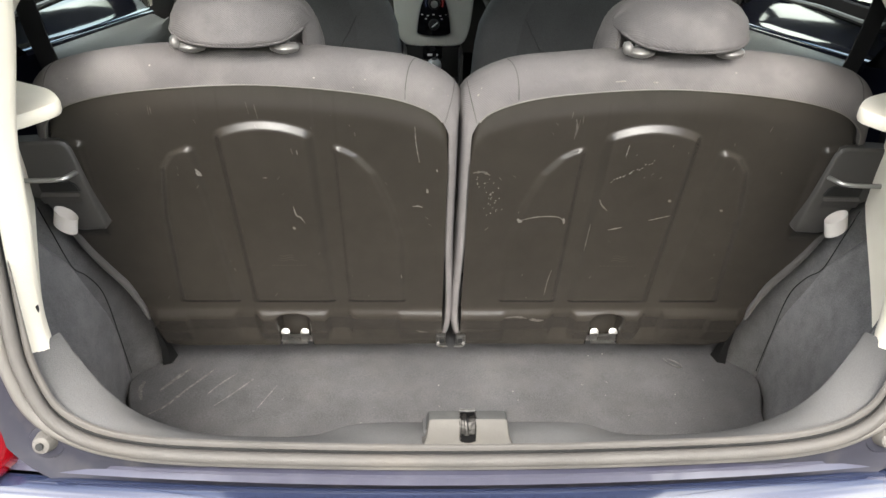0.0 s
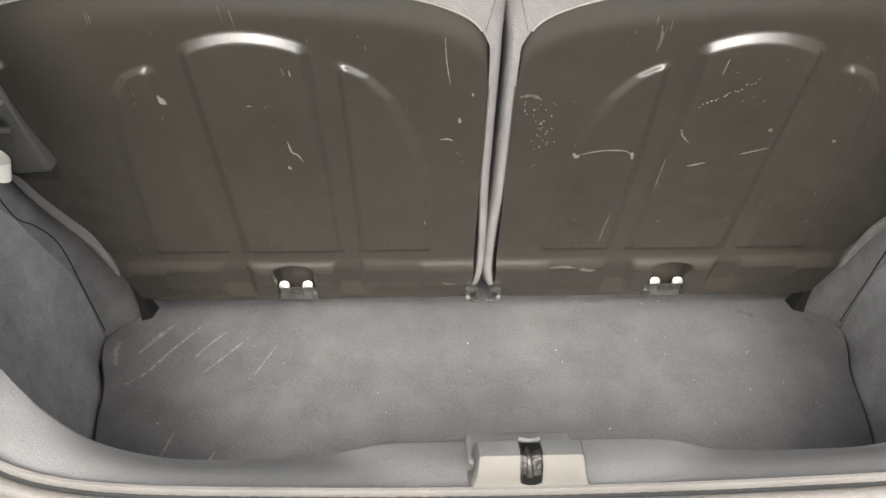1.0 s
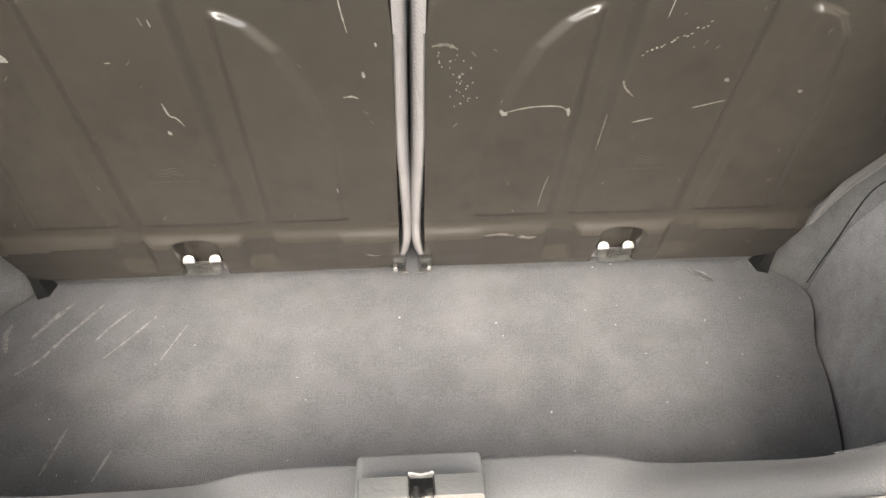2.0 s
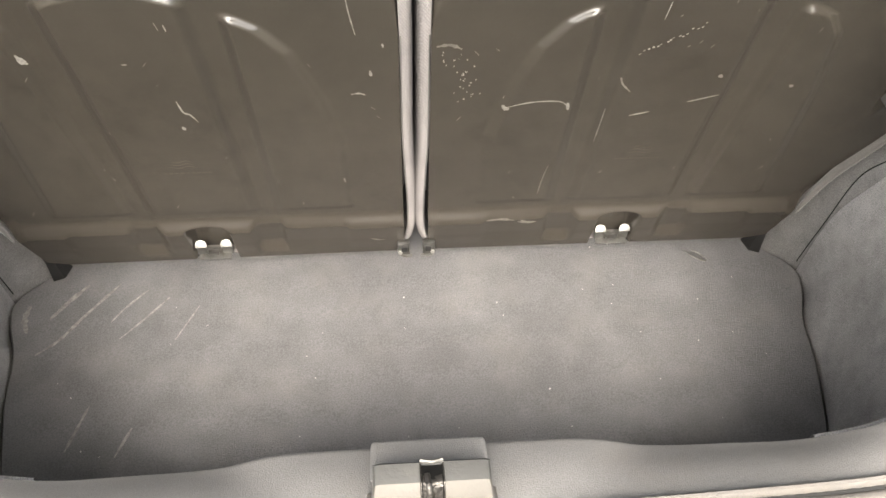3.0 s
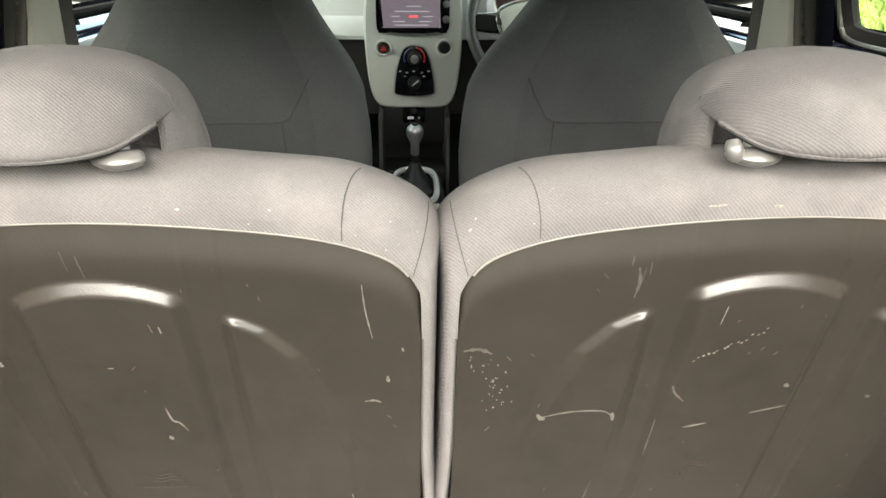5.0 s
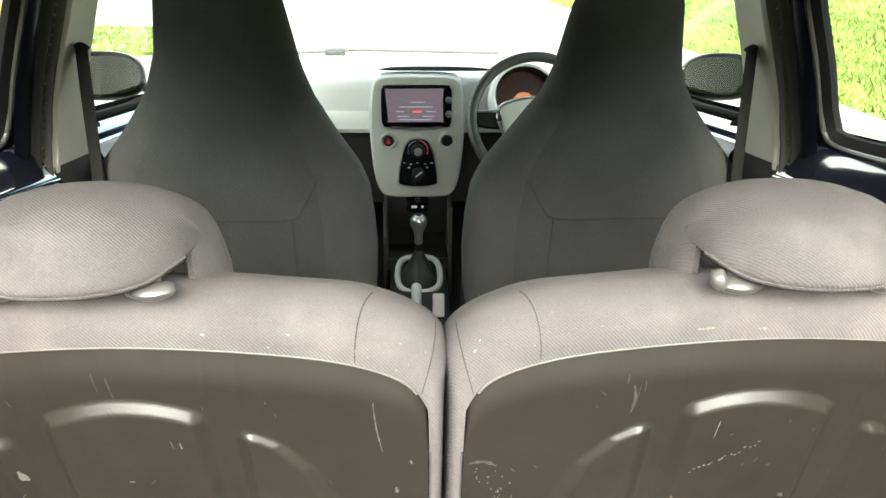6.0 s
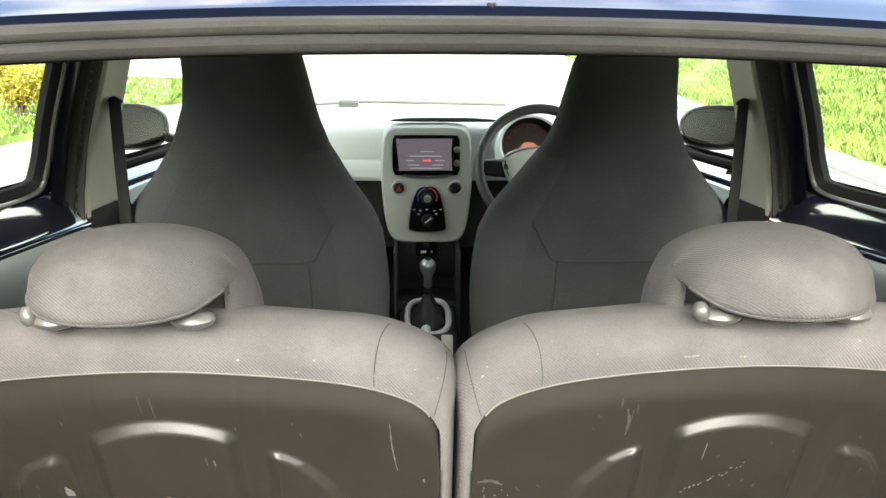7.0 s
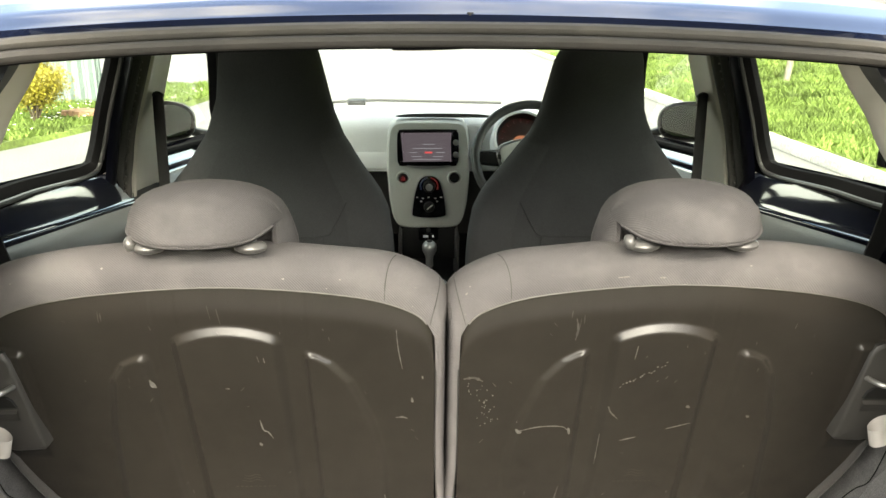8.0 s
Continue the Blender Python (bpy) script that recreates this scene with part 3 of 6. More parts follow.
for s in (1, -1):
    # lower outer skin and nose
    rows = []
    for z, o in ((0.20, 0.02), (0.45, 0.0), (0.8, 0.0), (0.95, 0.01), (None, 0.03)):
        rows.append([Vector((s * (0.79 - o - 0.10 * smooth(y, 3.1, 4.05) - 0.16 * smooth(1.0 - y, 0.0, 0.35)), y, z if z else belt_z(y))) for y in steps(0.72, 4.02, 44)])
    part("side_panel", loft(rows, False), PAINT, body)
    # rear quarter beside the opening
    ring_r = [p for p in opening_loop(0.074, -0.006) if p.x * s > 0.40 and 0.80 < p.z < 1.37]
    ring_r.sort(key=lambda q: q.z)
    rows = [ring_r, [Vector((s * (0.60 - 0.12 * smooth(p.z, 1.1, 1.38)), p.y + 0.05, p.z)) for p in ring_r],
            [Vector((s * (0.68 - 0.14 * smooth(p.z, 1.1, 1.38)), p.y + 0.22, p.z)) for p in ring_r],
            [Vector((s * (0.745 - 0.32 * max(0, p.z - 1.0)), 1.32, p.z)) for p in ring_r]]
    part("rear_quarter", loft(rows, False), GUTTER_PAINT, body)
    lamp = part("tail_lamp", prism([(q.x, q.y) for q in spline([(0.0, 0.0), (0.06, -0.02), (0.13, 0.0), (0.16, 0.12), (0.16, 0.22), (0.11, 0.24), (0.04, 0.10)], 5, closed=True)], 0.05,
                frame_at((s * 0.514, 0.693, 0.770), (s, 0.25, 0), (0, 0.25, 1)), bevel=0.012), RED_LENS, body, "red tail lamp lens")
    part("rubber_buffer", disc((s * 0.468, 0.712, 0.797), 0.0135, 0.022, frame_at((0, 0, 0), (1, 0, 0), (0, 0.362, 1)), bevel=0.005, r2=0.0105), SEAL, body)
    part("buffer_hole", disc((s * 0.468, 0.7005, 0.801), 0.0042, 0.002, frame_at((0, 0, 0), (1, 0, 0), (0, 0.362, 1))), BLACK, body)
    part("buffer_seat", disc((s * 0.468, 0.720, 0.792), 0.02, 0.008, frame_at((0, 0, 0), (1, 0, 0), (0, 0.362, 1)), bevel=0.003), GUTTER_PAINT, body)
    # inner door frame pressings round the rear window
    loop = window_loop(s, False)
    inw = Vector((-s, 0, -0.2)).normalized()
    cen = sum(loop, Vector()) / len(loop)

    def grown(d, i):
        """The loop moved outwards in its own plane, and inwards to the cabin."""
        out, n = [], len(loop)
        for k, p in enumerate(loop):
            t = (loop[(k + 1) % n] - loop[k - 1]).normalized()
            q = t.cross(inw)
            if q.dot(p - cen) < 0:
                q = -q
            r = p + q * d + inw * i
            r.z = min(r.z, 1.368)
            out.append(r)
        return out
    part("window_frame", loft([grown(0.085, 0.02), grown(0.06, 0.022), grown(0.034, 0.018), grown(0.03, 0.008), grown(0.0, 0.002), grown(-0.004, -0.010)], True), FRAME_BLACK, body)
    part("window_rubber", loft([grown(0.030, 0.010), grown(0.024, 0.016), grown(0.016, 0.016), grown(0.008, 0.012), grown(0.002, 0.008), grown(-0.006, 0.003)], True), SEAL_DARK, body)
    part("window_bead", tube(grown(0.014, 0.016), 0.0052, 8, closed=True), BEAD, body)
    g = part("window_pane", loft([grown(0.0, -0.002), [cen - inw * 0.0 for p in loop]], True), PANE, body)
    g.visible_shadow = False
    # front door frame, rubber and pane
    loop = window_loop(s, True)
    cen = sum(loop, Vector()) / len(loop)
    part("window_frame", loft([grown(0.10, 0.02), grown(0.07, 0.04), grown(0.03, 0.035), grown(0.0, 0.0)], True), FRAME_BLACK, body)
    part("window_rubber", tube(grown(0.02, 0.035), 0.012, 6, closed=True), SEAL_DARK, body)
    g = part("window_pane", loft([grown(0.0, 0.0), [cen for p in loop]], True), PANE, body)
    g.visible_shadow = False
    # screen pillar
    part("screen_pillar", tube(spline([(s * 0.70, 3.28, 0.96), (s * 0.66, 3.02, 1.16), (s * 0.60, 2.72, 1.36)], 6), 0.032, 10), GREY_TRIM, body)
# the raised tailgate over the opening
rows = []
for t in steps(0, 1, 10):
    y, z, w = 1.04 - 0.86 * t, 1.475 + 0.42 * t + 0.05 * math.sin(math.pi * t), 0.46 + 0.10 * math.sin(math.pi * 0.5 * t)
    rows.append([Vector((w * x, y + 0.03 * x * x, z - 0.015 * x * x)) for x in steps(-1, 1, 16)])
under = [[p - Vector((0, 0.012, 0.018)) for p in r] for r in rows]
part("tailgate", loft(rows + under[::-1] + rows[:1], False), GATE_GLASS, body, "raised tinted glass tailgate")
for s in (1, -1):
    part("gas_strut", tube([(s * 0.55, 0.90, 1.20), (s * 0.54, 0.52, 1.62)], 0.009, 8), BLACK, body)
# nose, so that the car is closed ahead of the windscreen
rows = []
for y, z, w in ((3.30, 1.00, 0.70), (3.55, 0.965, 0.69), (3.8, 0.88, 0.66), (3.97, 0.76, 0.62), (4.03, 0.6, 0.60), (4.02, 0.25, 0.60)):
    rows.append([Vector((x * w, y - 0.12 * x * x, z - 0.06 * x * x)) for x in steps(-1, 1, 20)])
part("bonnet", loft(rows, False), PAINT, body)
rows = [[Vector((x * w, y, z)) for x in (-1, -0.5, 0, 0.5, 1)] for y, z, w in ((0.70, 0.3, 0.7), (1.4, 0.28, 0.76), (2.4, 0.24, 0.76), (3.9, 0.26, 0.68))]
part("underbody", loft(rows, False), BLACK, body)
scr = [[Vector((x * (0.68 - 0.10 * t), 3.27 - 0.48 * t - 0.16 * (abs(x) ** 2), 0.985 + 0.40 * t)) for x in steps(-1, 1, 14)] for t in steps(0, 1, 8)]
g = part("windscreen", loft(scr, False), PANE, body)
g.visible_shadow = False
for s in (1, -1):
    for y in (1.22, 3.5):
        w = part("wheel", disc((s * 0.71, y, 0.28), 0.28, 0.15, frame_at((0, 0, 0), (0, 1, 0), (0, 0, 1)), bevel=0.03), TYRE, body)
        part("rim", disc((s * 0.77, y, 0.28), 0.18, 0.06, frame_at((0, 0, 0), (0, s, 0), (0, 0, 1)), bevel=0.02), SILVER, w)

# door mirrors
def door_mirror(s):
    d = thing("door_mirror", (s * 0.80, 2.80, 1.0), "black door mirror reflecting the road behind the car", "mirror", "door mirrors")
    cx, cz = s * 0.876, 1.045
    rows = []
    for t in steps(0, 1, 8):
        k = math.cos(t * math.pi / 2) ** 0.5 if t < 1 else 0.02
        rows.append([Vector((cx + 0.114 * k * math.copysign(abs(math.cos(q)) ** 0.75, math.cos(q)), 2.765 + 0.12 * t, cz + 0.068 * k * math.copysign(abs(math.sin(q)) ** 0.75, math.sin(q)))) for q in steps(0, math.tau, 28)[:-1]])
    part("housing", loft(rows, True, (False, True)), BLACK, d)
    face = [Vector((cx + 0.094 * math.copysign(abs(math.cos(q)) ** 0.75, math.cos(q)), 2.785 - 0.0122 * math.copysign(abs(math.cos(q)) ** 0.75, math.cos(q)) * s + 0.0075 * math.copysign(abs(math.sin(q)) ** 0.75, math.sin(q)), cz + 0.052 * math.copysign(abs(math.sin(q)) ** 0.75, math.sin(q)))) for q in steps(0, math.tau, 28)[:-1]]
    part("mirror_glass", loft([[p + Vector((0, 0.004, 0)) for p in face], face], True, (True, True)), MIRROR, d, flat=True)
    part("arm", tube(spline([(s * 0.74, 2.86, 0.99), (s * 0.78, 2.84, 1.0), (s * 0.84, 2.82, 1.03)], 4), 0.022, 8, flat=0.7), BLACK, d)
    return d


door_mirror(1)
door_mirror(-1)
# ---- boot ----
def floor_z(y):
    return 0.472 + 0.035 * (y - 1.17)


FLOOR_EDGE = [(0.60, 1.42), (0.546, 1.30), (0.541, 1.276), (0.586, 1.225), (0.584, 1.18), (0.563, 1.12), (0.549, 1.03), (0.50, 0.88), (0.40, 0.80), (0.0, 0.79)]


def boot_floor():
    half = spline(FLOOR_EDGE, 5)
    pts = [(p.x, p.y) for p in half] + [(-p.x, p.y) for p in half[-2::-1]]
    n = len(pts)
    top = [Vector((x, y, floor_z(y))) for x, y in pts]
    c = Vector((0, 1.1, floor_z(1.1)))
    rings = [[Vector((p.x * 1.0, p.y, p.z - 0.02)) for p in top], [Vector((p.x, p.y, p.z - 0.004)) for p in top]]
    for k in (0.006, 0.05, 0.3, 0.6, 0.9):
        rings.append([p.lerp(c, k) for p in top])
    ob = part("boot_floor", loft(rings, True, (True, True)), CARPET)
    return tagged(ob, "dusty dark grey carpeted boot floor board with scrape marks", "boot floor", "", "structure")


boot_floor()
# bare pan below the board
part("floor", loft([[(-0.72, 0.72, 0.44), (0.72, 0.72, 0.44)], [(-0.72, 1.34, 0.455), (0.72, 1.34, 0.455)], [(-0.72, 1.5, 0.40), (0.72, 1.5, 0.40)], [(-0.72, 2.9, 0.34), (0.72, 2.9, 0.34)], [(-0.7, 3.4, 0.5), (0.7, 3.4, 0.5)], [(-0.7, 3.45, 0.95), (0.7, 3.45, 0.95)]], False), BLACK)
tagged(bpy.data.objects["floor"], "dark floor pan of the car", "floor", "", "structure")


def side_trim(s):
    """The moulded carpet lining of one side of the boot: the arch piece by the seat and the rounded rear pocket."""
    t = thing("boot_side_trim", (s * 0.6, 1.0, 0.5), "dark grey moulded carpet lining over the wheel arch", "boot trim", "boot side trims")
    rear = []
    # from the rear sill round to the joint by the wheel arch
    bot = spline([(0.30, 0.792, 0.47), (0.42, 0.812, 0.47), (0.50, 0.88, 0.47), (0.55, 1.0, 0.47), (0.572, 1.12, 0.47), (0.592, 1.18, 0.472), (0.594, 1.226, 0.474)], 6)
    mid = spline([(0.33, 0.797, 0.58), (0.44, 0.815, 0.61), (0.525, 0.87, 0.64), (0.575, 0.98, 0.66), (0.60, 1.08, 0.67), (0.595, 1.15, 0.65), (0.592, 1.205, 0.60)], 6)
    mid2 = spline([(0.345, 0.797, 0.655), (0.43, 0.812, 0.695), (0.515, 0.862, 0.745), (0.59, 0.95, 0.79), (0.625, 1.03, 0.80), (0.62, 1.10, 0.765), (0.605, 1.17, 0.70)], 6)
    top = spline([(0.345, 0.793, 0.730), (0.395, 0.790, 0.757), (0.445, 0.806, 0.794), (0.55, 0.89, 0.860), (0.65, 1.0, 0.888), (0.66, 1.10, 0.86), (0.625, 1.15, 0.77)], 6)
    lip = [p + Vector((0.05, 0.0, 0.01)) * float(smooth(p.x, 0.45, 0.54)) + Vector((0, -0.010, -0.014)) * (1 - float(smooth(p.x, 0.45, 0.52))) + Vector((0, 0, 0.002)) for p in top]
    rows = []
    for a, b, c, d, l in zip(bot, mid, mid2, top, lip):
        rows.append([Vector((s * q.x, q.y, q.z)) for q in spline([a - Vector((0, 0, 0.02)), a, b, c, d, l], 5)])
    part("rear_lining", loft(rows, False), CARPET_SIDE, t)
    bot = spline([(0.625, 1.195, 0.472), (0.597, 1.232, 0.473), (0.552, 1.285, 0.476), (0.57, 1.36, 0.478)], 6)
    mid = spline([(0.622, 1.172, 0.60), (0.594, 1.212, 0.60), (0.575, 1.27, 0.61), (0.58, 1.36, 0.62)], 6)
    mid2 = spline([(0.642, 1.125, 0.70), (0.607, 1.178, 0.70), (0.605, 1.25, 0.73), (0.61, 1.36, 0.74)], 6)
    top = spline([(0.668, 1.095, 0.785), (0.627, 1.157, 0.772), (0.63, 1.20, 0.82), (0.63, 1.36, 0.84)], 6)
    up = spline([(0.715, 1.04, 0.90), (0.66, 1.11, 0.868), (0.65, 1.17, 0.90), (0.66, 1.36, 0.90)], 6)
    rows = []
    for a, b, c, d, l in zip(bot, mid, mid2, top, up):
        rows.append([Vector((s * q.x, q.y, q.z)) for q in spline([a - Vector((0, 0, 0.02)), a, b, c, d, l], 5)])
    part("arch_lining", loft(rows, False), ARCH_DARK, t, "darker lining over the wheel arch")
    joint = spline([(0.643, 1.1518, 0.8625), (0.632, 1.157, 0.809), (0.6196, 1.1648, 0.748), (0.609, 1.181, 0.7225), (0.600, 1.199, 0.687), (0.595, 1.2066, 0.649), (0.593, 1.215, 0.585), (0.594, 1.228, 0.520), (0.594, 1.235, 0.476)], 5)
    part("joint_line", tube([Vector((s * (p.x - 0.0008), p.y - 0.0012, p.z)) for p in joint], 0.0009, 6), SEAL_DARK, t, "dark joint between the linings")
    return t


for s in (1, -1):
    side_trim(s)


def sill():
    """The carpeted rear wall of the boot with its sill, shouldered round the latch and rising into the corners."""
    st = thing("boot_sill_trim", (0, 0.76, 0.6), "grey carpeted boot sill trim with a raised middle", "sill trim")
    inner = spline([(0.0, 0.792, 0.752), (0.125, 0.792, 0.752), (0.19, 0.792, 0.734), (0.26, 0.789, 0.735), (0.33, 0.780, 0.752), (0.39, 0.776, 0.786), (0.437, 0.790, 0.828), (0.475, 0.815, 0.872)], 8)
    low = [p for p in opening_loop(0.003, -0.004) if p.x >= -1e-6 and p.z < 0.885]
    low.sort(key=lambda q: (round(q.z, 3) if q.x > 0.3 else 0, q.x))
    low = sorted(low, key=lambda q: q.x + (q.z - 0.78) * 3)
    cut = [0.0]
    for a, b in zip(low, low[1:]):
        cut.append(cut[-1] + (b - a).length)
    outer = []
    n = len(inner) - 1
    for k in range(n + 1):
        d = cut[-1] * (k / n)
        outer.append(Vector([interp(d, cut, [q[c] for q in low]) for c in range(3)]))
    half = []
    for a, b in zip(inner, outer):
        wall = [Vector((a.x, a.y + 0.004, 0.46)), Vector((a.x, a.y + 0.003, a.z - 0.05)), Vector((a.x, a.y, a.z - 0.008))]
        mid = a.lerp(b, 0.5) + Vector((0, 0, 0.004))
        half.append(spline(wall + [Vector((a.x, a.y - 0.005, a.z)), mid, a.lerp(b, 0.85) + Vector((0, 0, 0.003)), b], 3))
    rows = [[Vector((-p.x, p.y, p.z)) for p in r] for r in half[:0:-1]] + half
    part("sill_carpet", loft(rows, False), SILL, st)
    return st


sill()


def seal():
    sl = thing("tailgate_seal", (0, 0.70, 0.76), "dusty grey rubber seal running round the tailgate opening", "rubber seal")
    part("bulb", seal_strip(0.0078, 0.006, 0.0075, foot=-0.003), SEAL_BULB, sl, "dark bulb of the seal")
    part("lip", seal_strip(0.0158, -0.004, 0.004, 8, 0.004), SEAL_DARK, sl)
    part("outer_band", seal_strip(0.024, 0.002, 0.0078, foot=0.0085), SEAL, sl)
    part("dark_groove", seal_strip(0.0042, -0.001, 0.0034, 8), SEAL_DARK, sl)
    # the ribbed flap that grips the lining's edge, up to the pillars
    run = [i for i, p in enumerate(OPENING) if p.z < 1.0]
    start = max(range(len(run)), key=lambda k: run[k] - run[k - 1] if k else -1)
    run = run[start:] + run[:start] if run[-1] - run[0] + 1 != len(run) else run
    mid = [shifted(OPENING[i], i, -0.0012, -0.0015) for i in run]
    rings, n = [], len(mid)
    for k in range((n - 1) * 4 + 1):
        i, f = min(k // 4, n - 2), k / 4 - min(k // 4, n - 2)
        c, d = mid[i].lerp(mid[i + 1], f), (mid[i + 1] - mid[i]).normalized()
        side = d.cross(OUT)
        end = min(1.0, k / 30, ((n - 1) * 4 - k) / 30) ** 0.5 * 0.95 + 0.05
        rad = (0.0048 if k % 2 else 0.0044) * end
        rings.append([c + side * math.cos(q) * rad + OUT * math.sin(q) * rad * 0.7 for q in steps(0, math.tau, 8)[:-1]])
    part("ribbed_flap", loft(rings, True, (True, True)), SEAL_BULB, sl, "dusty ribbed inner flap")
    return sl


seal()


def latch():
    l = thing("latch_cover", (-0.006, 0.73, 0.77), "dusty grey plastic latch cover with a worn steel striker", "latch")
    cx = -0.006
    prof = [(0.7868, 0.7150, 0.0495), (0.7878, 0.7118, 0.0508), (0.7895, 0.7113, 0.0512), (0.7918, 0.7122, 0.0504), (0.796, 0.7130, 0.0486), (0.803, 0.7150, 0.0474), (0.812, 0.7192, 0.0464), (0.8165, 0.7235, 0.0455)]
    top = [(0.8165, 0.7235, 0.0455), (0.8160, 0.730, 0.0458), (0.8125, 0.742, 0.0462), (0.803, 0.7480, 0.0464), (0.785, 0.7500, 0.047), (0.755, 0.752, 0.047)]

    back, down = [(1.0, -0.012, 0.024), (0.998, -0.005, 0.010), (0.985, -0.002, 0.004), (0.95, 0.0, 0.001)], [(1.0, -0.030, 0.012), (0.995, -0.014, 0.006), (0.98, -0.005, 0.002), (0.94, -0.001, 0.0)]

    def row(z, y, w):
        """One line across the box: the foot wraps back round the corners, the top turns down."""
        k = float(smooth(z, 0.789, 0.8165))
        side = [tuple(a + (b - a) * k for a, b in zip(p, q)) for p, q in zip(back, down)] + [(0.86, 0.0, 0.0), (0.4, 0.0, 0.0)]
        return [Vector((cx - u * w, y + b, z + q)) for u, q, b in side] + [Vector((cx + u * w, y + b, z + q)) for u, q, b in side[::-1]]
    part("front_face", loft([row(*p) for p in prof], False), LATCH, l, "pale dusty front face")
    part("cover_top", loft([[v + Vector((0, 0, p[0] - 0.8165)) for v in row(0.8165, p[1], p[2])] for p in top], False), COVER_TOP, l)
    part("base_plate", block((cx, 0.770, 0.7620), (0.099, 0.050, 0.012), pose(0, 0, 0, -21.8, 0, 0), bevel=0.0055, segments=3), SILL, l)

    run = [(0.7925, 0.7115), (0.797, 0.7127), (0.803, 0.7146), (0.812, 0.7190), (0.8167, 0.7235), (0.816, 0.730), (0.8120, 0.742)]

    def over(path, half, lift, round_end=0.0):
        """A strip laid over the box from its foot to its back edge."""
        pts = spline([(0.0, y, z) for z, y in path], 5)
        out = []
        for k, p in enumerate(pts):
            f = k / (len(pts) - 1)
            w = half * (min(1.0, 0.25 + f / round_end) if round_end else 1.0)
            out.append([Vector((cx + h * w, p.y - lift * 0.7, p.z + lift * 0.8)) for h in (-1, -0.5, 0, 0.5, 1)])
        return out
    # dark strip laid on the face for the slot's shade; nothing is cut
    part("slot", loft(over(run, 0.0086, 0.0006, 0.12), False), SLOT_SHADE, l)
    rng = random.Random(4)
    tongue = over(run[1:-1], 0.0074, 0.0012)[5:]
    for k, line in enumerate(tongue):
        for j, p in enumerate(line):
            p.y -= 0.0016 * (1 - abs(j - 2) / 2) + rng.uniform(-0.0005, 0.0005)
            p.z += rng.uniform(-0.0004, 0.0004)
    part("striker_guide", loft(tongue, False), STRIKER, l, "worn uneven steel guide")
    part("striker", tube(spline([(cx - 0.002, 0.7115, 0.8040), (cx - 0.002, 0.7150, 0.8115), (cx - 0.003, 0.7205, 0.8178), (cx - 0.004, 0.730, 0.8178)], 5), lambda q: 0.0030 - 0.0010 * q, 10, flat=0.6), STRIKER, l, "worn steel striker bar")
    part("striker_plate", tube([Vector((cx + h, 0.7415 + 0.0018 * abs(h) / 0.008, 0.8130)) for h in steps(-0.0088, 0.0088, 6)], 0.0020, 8), METAL_DULL, l, "bright folded rim")
    for e in (-1, 1):
        part("slot_rim", tube([Vector((cx + e * 0.0087, y - 0.0006, z + 0.0004)) for z, y in run[1:]], 0.0007, 6), STRIKER, l)
    return l


latch()

# ---- rear seats ----
PANEL_EDGE = [(0.016, 0.585), (0.016, 0.80), (0.016, 0.965), (0.021, 1.005), (0.050, 1.034), (0.128, 1.057), (0.285, 1.070), (0.44, 1.060), (0.538, 1.040), (0.583, 1.010), (0.594, 0.965), (0.602, 0.84), (0.546, 0.70), (0.518, 0.605), (0.45, 0.565), (0.25, 0.56), (0.08, 0.562)]
COVER_EDGE = [(0.0015, 0.580), (0.0012, 0.80), (0.0012, 0.985), (0.003, 1.055), (0.062, 1.096), (0.145, 1.109), (0.285, 1.119), (0.44, 1.113), (0.548, 1.094), (0.600, 1.066), (0.613, 1.02), (0.615, 0.85), (0.555, 0.70), (0.527, 0.597), (0.45, 0.55), (0.25, 0.545), (0.07, 0.55)]
SEAT_PER = 6


def panel_top(u):
    """The panel's upper edge over |x|."""
    e = [p for p in spline(PANEL_EDGE[2:11], 10)]
    return interp(u, [p.x for p in e], [p.y for p in e])


def panel_bottom(u):
    return interp(u, [0.0, 0.48, 0.510, 0.520, 0.530, 0.546, 0.575, 0.597, 0.605], [0.556, 0.552, 0.560, 0.62, 0.66, 0.70, 0.75, 0.80, 0.85])


def pad(u, z, left, right, top, soft_top=0.018):
    """A raised field between two leaning sides below an arched top."""
    side = smooth(u - left(z), -0.006, 0.009) * smooth(right(z) - u, -0.006, 0.009)
    d = (top(u) - z) / soft_top
    rise = np.where(d < 0.15, np.where(d < 0, 0, d * d / 0.3), np.where(d < 1, (d - 0.075) / 0.925, 1.0))
    return side * rise * smooth(z - 0.660, -0.002, 0.005)


LEDGE_U = (0.0, 0.088, 0.096, 0.163, 0.174, 0.181, 0.210, 0.222, 0.331, 0.343, 0.372, 0.379, 0.390, 0.456, 0.464, 0.62)
LEDGE_D = (0.0125, 0.0125, 0.0095, 0.0095, 0.0080, 0.0035, 0.0035, 0.0130, 0.0130, 0.0035, 0.0035, 0.0080, 0.0095, 0.0095, 0.0125, 0.0125)


